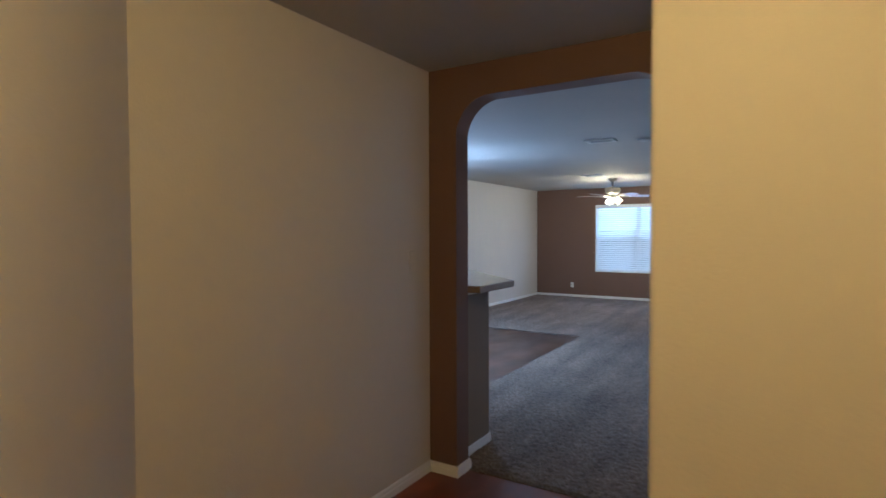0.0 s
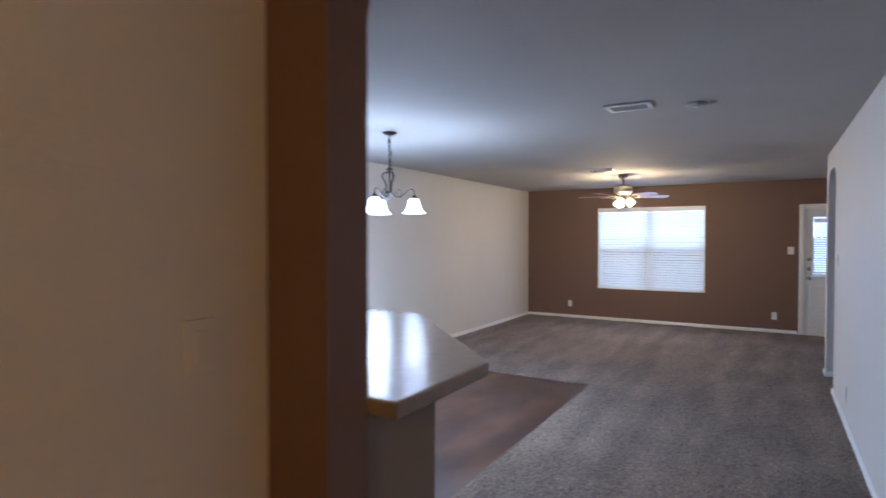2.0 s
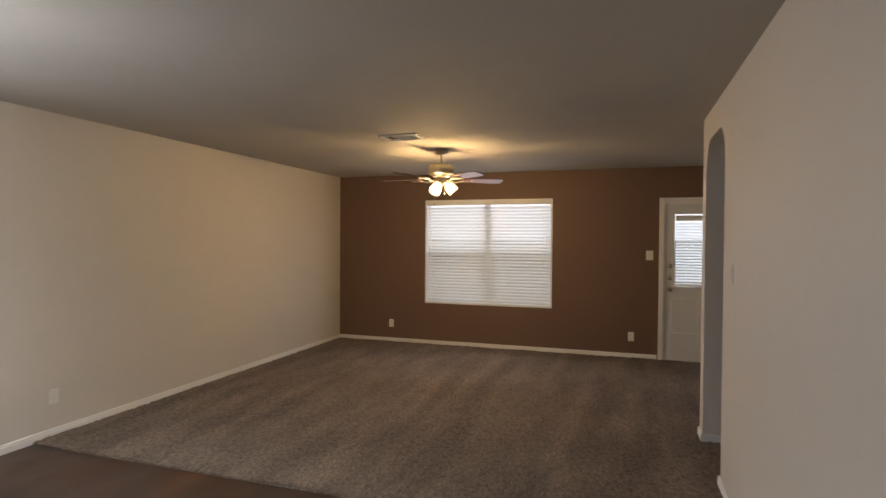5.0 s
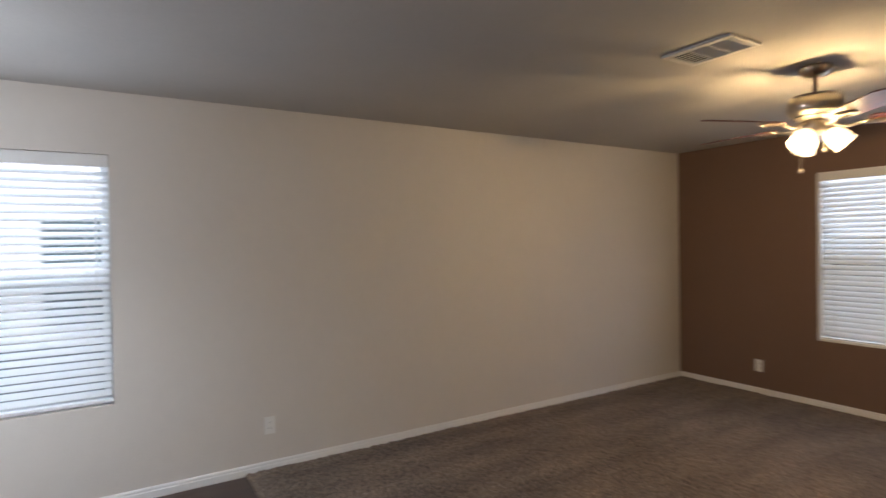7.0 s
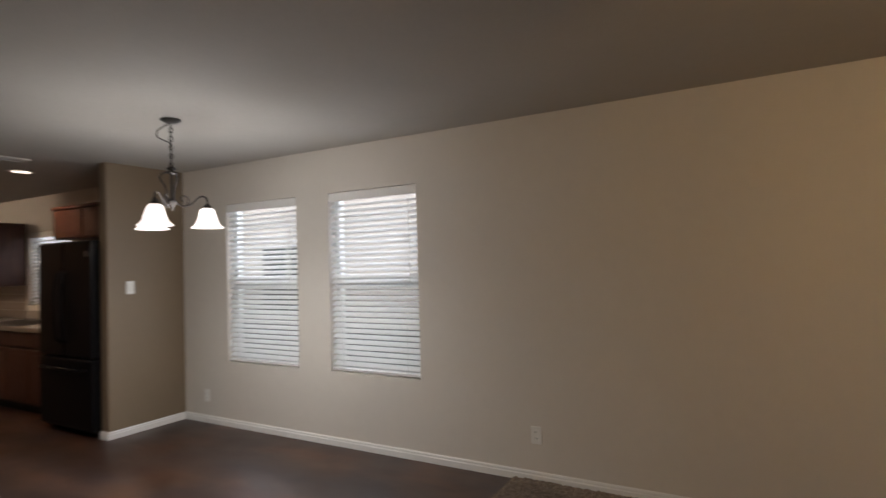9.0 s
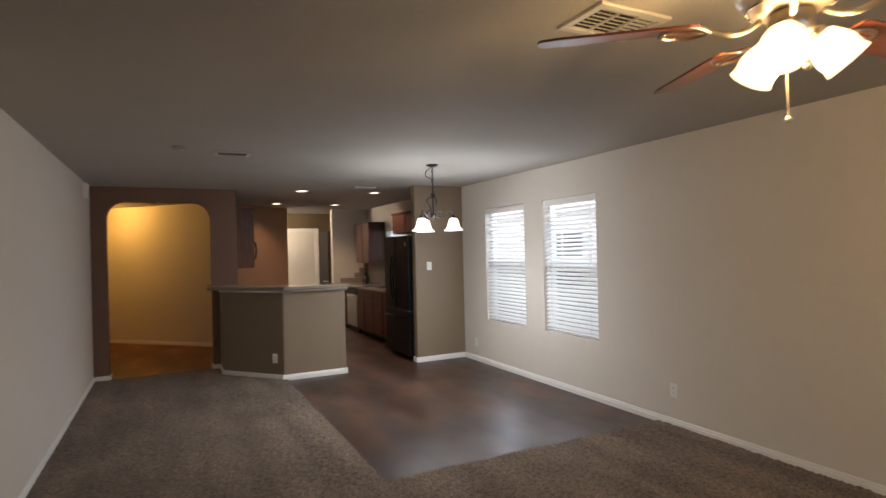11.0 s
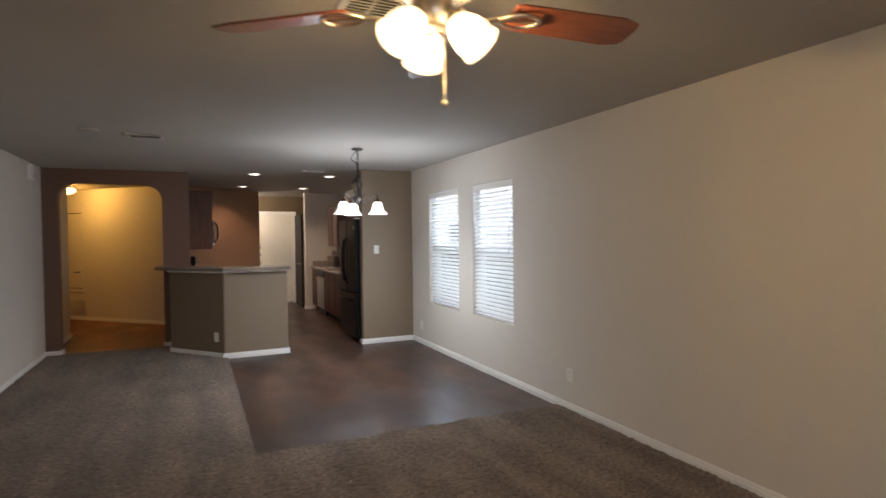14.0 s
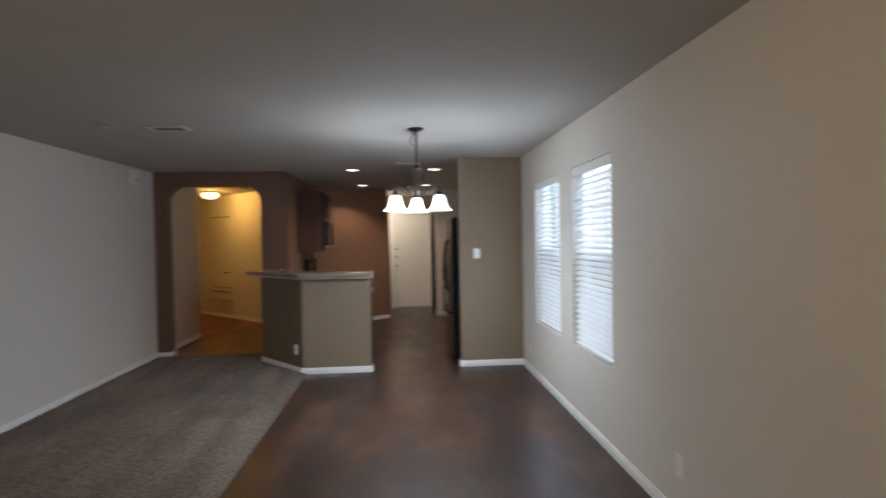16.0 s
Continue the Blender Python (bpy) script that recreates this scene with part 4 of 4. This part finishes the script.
def base_cabinet(y0, y1, doors=1):
    ob = thing("base_cabinet", (-4.28, (y0 + y1) / 2, FLOOR), 0, "reddish-brown wooden base cabinet with a drawer above its door", "cabinet", "kitchen base cabinets")
    h = (y1 - y0) / 2
    part("body", box(-0.30, 0.28, -h, h, 0.10, 0.86), CABINET_GAP_SHADE, ob)
    part("toe_kick", box(-0.30, 0.22, -h, h, 0.0, 0.10), SLOT, ob, "dark recessed toe kick")
    front_panel("drawer", ob, 0.28, -h, h, 0.69, 0.86)
    front_panel("door", ob, 0.28, -h, h, 0.11, 0.685)
    return ob


for y0, y1 in ((0.29, 0.80), (1.44, 1.88), (1.88, 2.35), (2.35, 2.82), (2.82, 3.24)):
    base_cabinet(y0, y1)
dishwasher = thing("dishwasher", (-4.28, 1.12, FLOOR), 0, "stainless steel dishwasher under the counter", "dishwasher")
part("body", box(-0.30, 0.26, -0.31, 0.31, 0.0, 0.86), BLACK, dishwasher)
part("door", box(0.26, 0.30, -0.305, 0.305, 0.12, 0.72, 0.006), STEEL, dishwasher)
part("control_panel", box(0.26, 0.305, -0.305, 0.305, 0.725, 0.86, 0.006), BLACK, dishwasher)
part("handle", tube([(0.30, -0.24, 0.69), (0.335, -0.235, 0.69), (0.335, 0.235, 0.69), (0.30, 0.24, 0.69)], 0.009, 8), STEEL, dishwasher)
bm = bmesh.new()
SY0, SY1 = 1.60, 2.30
for q in ((WEST, -3.955, KITCHEN_S, SY0), (WEST, -3.955, SY1, 3.26), (WEST, -4.50, SY0, SY1), (-4.08, -3.955, SY0, SY1)):
    add_box(bm, *q, FLOOR + 0.862, FLOOR + 0.90)
add_box(bm, WEST + 0.001, WEST + 0.02, KITCHEN_S, 3.26, FLOOR + 0.90, FLOOR + 1.0)
bmesh.ops.remove_doubles(bm, verts=bm.verts, dist=0.0005)
tagged(part("worktop", bm, COUNTER), "beige speckled laminate worktop along the window wall", "worktop")
sink = thing("kitchen_sink", (-4.29, 1.95, FLOOR + 0.90), 0, "stainless steel sink set in the worktop", "sink")
bm = bmesh.new()
for q in ((-0.215, -0.205, -0.355, 0.355), (0.205, 0.215, -0.355, 0.355), (-0.205, 0.205, -0.355, -0.345), (-0.205, 0.205, 0.345, 0.355), (-0.205, 0.205, -0.01, 0.01)):
    add_box(bm, *q, -0.17, 0.006)
add_box(bm, -0.205, 0.205, -0.345, 0.345, -0.18, -0.17)
part("basin", bm, STEEL, sink)
bm = bmesh.new()
for q in ((-0.24, -0.205, -0.38, 0.38), (0.205, 0.24, -0.38, 0.38), (-0.205, 0.205, -0.38, -0.345), (-0.205, 0.205, 0.345, 0.38)):
    add_box(bm, *q, 0.006, 0.010)
part("rim", bm, STEEL, sink)
faucet = thing("faucet", (-4.53, 1.95, FLOOR + 0.90), 0, "chrome gooseneck kitchen faucet behind the sink", "faucet")
part("base", lathe([(0.0, 0), (0.03, 0), (0.028, 0.03), (0.016, 0.04), (0.0, 0.04)], 18), STEEL, faucet)
part("spout", tube([(0, 0, 0.03), (0, 0, 0.20), (0.03, 0, 0.26), (0.08, 0, 0.28), (0.14, 0, 0.25), (0.16, 0, 0.20)], 0.011, 10), STEEL, faucet, smooth=True)
part("lever", tube([(0, 0.0, 0.05), (0.0, 0.06, 0.07), (0, 0.10, 0.10)], 0.007, 8), STEEL, faucet)


def upper_cabinet(place, turn, w, d, h, doors, label):
    """x towards the room, y along the wall."""
    ob = thing("wall_cabinet", place, turn, label, "cabinet", "kitchen wall cabinets")
    part("body", box(0.0, d - 0.02, -w / 2, w / 2, 0, h, 0.002), CABINET, ob)
    for i in range(doors):
        a = -w / 2 + w * i / doors
        front_panel("door", ob, d - 0.02, a, a + w / doors, 0.0, h)
    part("crown", box(-0.0, d + 0.012, -w / 2 - 0.0, w / 2 + 0.0, h, h + 0.03, 0.006), CABINET, ob)
    return ob


upper_cabinet((WEST, 0.93, 1.33), 0, 0.80, 0.34, 0.76, 2, "reddish-brown two-door wall cabinet")
upper_cabinet((WEST, 3.84, 1.81), 0, 1.08, 0.62, 0.29, 2, "reddish-brown short cabinet above the refrigerator")
upper_cabinet((KITCHEN_E, 2.42, 1.345), 180, 0.46, 0.325, 0.87, 1, "reddish-brown wall cabinet beside the microwave")
upper_cabinet((KITCHEN_E, 1.79, 1.81), 180, 0.76, 0.32, 0.40, 2, "reddish-brown short cabinet above the microwave")

fridge = thing("refrigerator", (-4.22, 3.90, FLOOR), 0, "tall gloss black refrigerator with bottom freezer drawer", "refrigerator")
part("body", box(-0.36, 0.34, -0.455, 0.455, 0.02, 1.74, 0.01), BLACK, fridge)
part("door", box(0.345, 0.42, -0.455, -0.003, 0.70, 1.745, 0.018), BLACK, fridge)
part("door", box(0.345, 0.42, 0.003, 0.455, 0.70, 1.745, 0.018), BLACK, fridge)
part("freezer_drawer", box(0.345, 0.42, -0.455, 0.455, 0.06, 0.69, 0.018), BLACK, fridge)
for y in (-0.05, 0.05):
    part("handle", tube([(0.41, y, 0.82), (0.455, y, 0.86), (0.475, y, 1.0), (0.48, y, 1.15), (0.475, y, 1.30), (0.455, y, 1.44), (0.41, y, 1.48)], 0.014, 10), BLACK, fridge, "curved black handle", True)
part("drawer_handle", tube([(0.41, -0.36, 0.60), (0.46, -0.34, 0.60), (0.47, 0.0, 0.60), (0.46, 0.34, 0.60), (0.41, 0.36, 0.60)], 0.013, 10), BLACK, fridge, "curved black drawer handle", True)
part("badge", box(0.42, 0.422, 0.36, 0.40, 1.60, 1.65), STEEL, fridge, "small metal badge")
for y in (-0.40, 0.40):
    part("foot", lathe([(0.0, 0), (0.025, 0), (0.02, 0.03), (0.0, 0.03)], 12, None, (0.2, y, 0)), BLACK, fridge)

# left run: range, microwave, counter behind the bar
stove = thing("kitchen_range", (KITCHEN_E - 0.005, 1.80, FLOOR), 180, "black electric range with a raised control panel", "stove")
part("body", box(0.0, 0.62, -0.375, 0.375, 0.03, 0.89, 0.004), BLACK, stove)
part("oven_door", box(0.62, 0.65, -0.37, 0.37, 0.20, 0.76, 0.006), DARKGLASS, stove)
part("handle", tube([(0.65, -0.3, 0.72), (0.69, -0.3, 0.72), (0.69, 0.3, 0.72), (0.65, 0.3, 0.72)], 0.011, 8), STEEL, stove)
part("cooktop", box(0.0, 0.64, -0.378, 0.378, 0.89, 0.905, 0.003), DARKGLASS, stove)
part("control_panel", box(0.005, 0.07, -0.375, 0.375, 0.905, 1.20, 0.012), BLACK, stove)
for y in (-0.3, -0.2, 0.2, 0.3):
    part("dial", lathe([(0.0, 0), (0.022, 0), (0.02, 0.018), (0.0, 0.02)], 14, None, (0.07, y, 1.10), Matrix.Rotation(radians(90), 4, 'Y')), STEEL, stove)
part("clock_face", box(0.07, 0.072, -0.08, 0.08, 1.07, 1.13), DARKGLASS, stove)
for x in (0.2, 0.47):
    for y in (-0.19, 0.19):
        part("burner", lathe([(0.05, 0.905), (0.095, 0.905), (0.093, 0.918), (0.05, 0.918), (0.05, 0.905)], 20, None, (x, y, 0)), SLOT, stove)
micro = thing("microwave", (KITCHEN_E - 0.002, 1.79, 1.40), 180, "black over-range microwave with a curved handle", "microwave")
part("body", box(0.0, 0.34, -0.378, 0.378, 0, 0.405, 0.004), BLACK, micro)
part("door", box(0.34, 0.372, -0.378, 0.20, 0.03, 0.40, 0.006), DARKGLASS, micro)
part("control_panel", box(0.34, 0.37, 0.203, 0.378, 0.03, 0.40, 0.004), BLACK, micro)
part("handle", tube([(0.37, -0.33, 0.05), (0.41, -0.33, 0.10), (0.42, -0.33, 0.21), (0.41, -0.33, 0.32), (0.37, -0.33, 0.37)], 0.012, 10), BLACK, micro, "curved handle", True)
part("grille", box(0.34, 0.365, -0.378, 0.378, 0.0, 0.027), STEEL, micro)
inner = [(-1.692, 2.19), (-2.30, 2.19), (-2.30, 3.30), (-2.58, 3.66), (-2.835, 3.66), (-2.835, 4.444), (-2.13, 4.444), (-1.692, 3.932)]
tagged(part("worktop", prism(inner, FLOOR + 0.862, FLOOR + 0.90), COUNTER), "beige speckled laminate worktop behind the breakfast bar", "worktop")
shrunk = [(-1.70, 2.20), (-2.26, 2.20), (-2.26, 3.32), (-2.56, 3.70), (-2.82, 3.70), (-2.82, 4.44), (-2.135, 4.44), (-1.70, 3.93)]
bar_base = thing("base_cabinet", (0, 0, 0), 0, "reddish-brown corner base cabinet behind the half wall", "cabinet", "kitchen base cabinets")
part("body", prism(shrunk, FLOOR + 0.10, FLOOR + 0.86), CABINET, bar_base)
for a, b in ((2.21, 2.75), (2.75, 3.29)):
    front_panel("door", bar_base, -2.26, a, b, FLOOR + 0.11, FLOOR + 0.68, way=-1)
    front_panel("drawer", bar_base, -2.26, a, b, FLOOR + 0.69, FLOOR + 0.855, way=-1)
part("toe_kick", prism([(x + 0.05 if x < -2.0 else x, y) for x, y in shrunk], FLOOR, FLOOR + 0.10), SLOT, bar_base)

# breakfast bar slab on the half wall
outer = [(-1.275, ARCH_N + 0.001), (-1.275, 3.87), (-2.06, 4.69), (-2.865, 4.69), (-2.865, 4.33), (-2.23, 4.33), (-1.63, 3.74), (-1.63, ARCH_N + 0.001)]
bar = thing("breakfast_bar", (0, 0, 0), 0, "pale speckled laminate bar top, its edge coloured darker for shade", "bar counter")
bm = prism(outer, 1.106, 1.15)
bmesh.ops.bevel(bm, geom=[e for e in bm.edges if abs(e.verts[0].co.z - e.verts[1].co.z) < 1e-5], offset=0.008, segments=2, affect='EDGES', profile=0.5)
slab = part("bar_slab", bm, COUNTER, bar)
slab.data.materials.append(BAR_EDGE)
for f in slab.data.polygons:
    if abs(f.normal.z) < 0.5:
        f.material_index = 1
trim_pts = [(-1.435, ARCH_N + 0.016), (-1.435, 3.846), (-2.063, 4.582), (-2.855, 4.582), (-2.855, 4.46)]
bm = bmesh.new()
for p, q in zip(trim_pts, trim_pts[1:]):
    slanted(p, q, 0.014, 1.078, 1.105, bm)
part("moulding", bm, WHITE, bar, "narrow white moulding under the slab")

# stepped tile backsplash on the kitchen end wall and below the wall cabinet
splash = thing("backsplash", (0, 0, 0), 0, "stepped greyish-brown tile backsplash above the worktop", "backsplash")
tile_end = tile_side = None
g = 0.102
for i in range(6):
    for j in range(max(1, 4 - i)):
        x = WEST + 0.004 + g * i
        b = part("tile", box(0, 0.098, 0, 0.008, 0, 0.098, 0.0015), TILE, splash) if tile_end is None else new("tile", tile_end)
        tile_end = b.data
        b.parent = splash
        b.location = (x, KITCHEN_S + 0.0005, FLOOR + 0.902 + g * j)
for i in range(10):
    for j in range(4):
        b = part("tile", box(0, 0.008, 0, 0.098, 0, 0.098, 0.0015), TILE, splash) if tile_side is None else new("tile", tile_side)
        tile_side = b.data
        b.parent = splash
        b.location = (WEST + 0.021 if j == 0 else WEST + 0.0005, 0.292 + g * i, FLOOR + 0.902 + g * j)
# added dark tiles: they give the half wall's inner face its shaded band
SHADE_TILE = plain("dark brown tile for shaded band", (0.055, 0.040, 0.033), 0.45, vary=0.5, scale=14, bump=0.5, bump_scale=40)
shade_band = thing("backsplash", (0, 0, 0), 0, "dark tile rows added for the shaded band behind the breakfast bar", "backsplash")
shade_tile_mesh = None
for p, q in (((-2.83, 4.4465), (-2.14, 4.4465)), ((-2.13, 4.440), (-1.58, 3.799)), ((-1.5705, 3.785), (-1.5705, ARCH_N + 0.01))):
    d = Vector((q[0] - p[0], q[1] - p[1], 0))
    count = max(1, int(d.length / 0.102))
    way = math.degrees(math.atan2(d.y, d.x))
    for i in range(count):
        for j in range(2):
            t = part("tile", box(0, 0.098, -0.008, 0, 0, 0.084, 0.0015), SHADE_TILE, shade_band) if shade_tile_mesh is None else new("tile", shade_tile_mesh)
            shade_tile_mesh = t.data
            t.parent = shade_band
            spot = Vector((*p, 0)) + d * ((i + 0.02) / count)
            t.matrix_basis = pose(spot.x, spot.y, FLOOR + 0.903 + 0.088 * j, 0, 0, way)
canisters = ((-4.42, 0.62, 0.055, 0.20), (-4.40, 0.80, 0.05, 0.16))
for x, y, r, h in canisters:
    ob = thing("canister", (x, y, FLOOR + 0.90), 0, "dark lidded canister on the worktop", "canister", "worktop canisters")
    part("jar", lathe([(0, 0), (r, 0), (r * 1.03, h * 0.5), (r, h * 0.82), (r * 0.8, h * 0.86), (0, h * 0.86)], 20), BRONZE, ob, smooth=True)
    part("lid", lathe([(0, h * 0.86), (r * 0.9, h * 0.865), (r * 0.85, h * 0.92), (0.015, h * 0.95), (0.018, h), (0, h * 1.01)], 20), BRONZE, ob, smooth=True)
# ---- outdoors ----
GRASS = plain("dry lawn", (0.10, 0.12, 0.05), 0.95, vary=0.3, scale=3)
SIDING = plain("pale siding", (0.80, 0.78, 0.74), 0.7, vary=0.05)
SHINGLE = plain("pale weathered shingle", (0.38, 0.36, 0.34), 0.9, vary=0.2)
PALE_GLASS = plain("dark window glass", (0.10, 0.13, 0.13), 0.1, vary=0.05)
structure("ground", box(-400, 400, -400, 400, -0.45, -0.25), GRASS, "flat lawn round the house", "ground")
HAZE = glowing("bright hazy sky", (0.90, 0.95, 1.0), 1.7)
HAZE.node_tree.nodes["Principled BSDF"].inputs["Base Color"].default_value = (0, 0, 0, 1)
bm = bmesh.new()
rim = [(85 * math.cos(radians(a)), 85 * math.sin(radians(a))) for a in range(70, 251, 6)]
low, high = [bm.verts.new((x, y, -0.3)) for x, y in rim], [bm.verts.new((x, y, 40)) for x, y in rim]
for i in range(len(rim) - 1):
    bm.faces.new((low[i], low[i + 1], high[i + 1], high[i]))
structure("backdrop", bm, HAZE, "bright hazy sky low over the neighbourhood", "backdrop")
house = thing("neighbour_house", (-8.2, 4.0, -0.25), 0, "pale neighbouring house with white framed windows", "house")
part("wall", box(-7, 0, -9, 6.5, 0, 5.3), SIDING, house)
part("roof", prism([(-7.5, 5.22), (0.45, 5.22), (0.45, 5.30), (-3.5, 7.0), (-7.5, 5.30)], -9.4, 6.9, "y"), SHINGLE, house)
part("fascia", box(0.45, 0.475, -9.4, 6.9, 5.20, 5.34), WHITE, house, "white fascia board")
part("band_board", box(0.0, 0.035, -9, 6.5, 2.47, 2.62), WHITE, house, "white band board between the storeys")
for i in range(9):
    part("siding_board", box(0.0, 0.012, -9, 6.5, 0.1 + i * 0.26, 0.1 + i * 0.26 + 0.245), SIDING, house)
for y in (-1.7, -5.2, 3.2):
    win = part("window", box(0.012, 0.05, y - 0.72, y + 0.72, 0.85, 2.30), WHITE, house)
    for y0, y1 in ((-0.60, -0.03), (0.03, 0.60)):
        for z0, z1 in ((0.95, 1.50), (1.56, 2.08)):
            part("pane", box(0.05, 0.054, y + y0, y + y1, z0, z1), PALE_GLASS, win)
FENCE = wood("weathered fence wood", (0.30, 0.25, 0.20), (0.45, 0.38, 0.31), 0.9, 3.0, (12, 12, 1))
fence = thing("garden_fence", (-1.5, 20.0, -0.25), 0, "weathered wooden garden fence behind the house", "fence")
picket = None
for i in range(100):
    p = part("board", prism([(-0.068, 0), (0.068, 0), (0.068, 1.76), (0.04, 1.8), (-0.04, 1.8), (-0.068, 1.76)], -0.01, 0.01, "y"), FENCE, fence) if picket is None else new("board", picket)
    picket = p.data
    p.parent = fence
    p.location = (-7.0 + i * 0.142, 0, 0)
for z in (0.35, 1.4):
    part("rail", box(-7.1, 7.2, 0.01, 0.05, z, z + 0.09), FENCE, fence)

# ---- carpet pile ----
def pile(x0, x1, y0, y1, step, seed):
    rng = np.random.default_rng(seed)
    nx, ny = int((x1 - x0) / step) + 1, int((y1 - y0) / step) + 1
    xs, ys = np.linspace(x0, x1, nx), np.linspace(y0, y1, ny)
    gx, gy = np.meshgrid(xs, ys)
    jitter = rng.uniform(-0.3, 0.3, (2, ny, nx)) * step
    inner_mask = np.zeros((ny, nx))
    inner_mask[1:-1, 1:-1] = 1
    gz = FLOOR + 0.016 + rng.uniform(-0.0060, 0.0060, (ny, nx)) + 0.0015 * np.sin(gx * 9 + 2 * np.sin(gy * 3))
    gx, gy = gx + jitter[0] * inner_mask, gy + jitter[1] * inner_mask
    verts = np.stack([gx, gy, gz], -1).reshape(-1, 3)
    idx = np.arange(nx * ny).reshape(ny, nx)
    faces = np.stack([idx[:-1, :-1], idx[:-1, 1:], idx[1:, 1:], idx[1:, :-1]], -1).reshape(-1, 4)
    me = bpy.data.meshes.new("carpet_pile")
    me.from_pydata(verts.tolist(), [], faces.tolist())
    me.materials.append(CARPET)
    for p in me.polygons:
        p.use_smooth = True
    return tagged(new("carpet_pile", me), "brown cut-pile carpet surface with vacuum marks", "carpet", kind="stuff")


pile(WEST + 0.016, EAST + 0.14, 7.945, NORTH - 0.016, 0.016, 3)
pile(-2.105, EAST - 0.016, 4.40, 7.985, 0.016, 4)
pile(-2.105, EAST - 0.016, 3.385, 4.44, 0.016, 6)
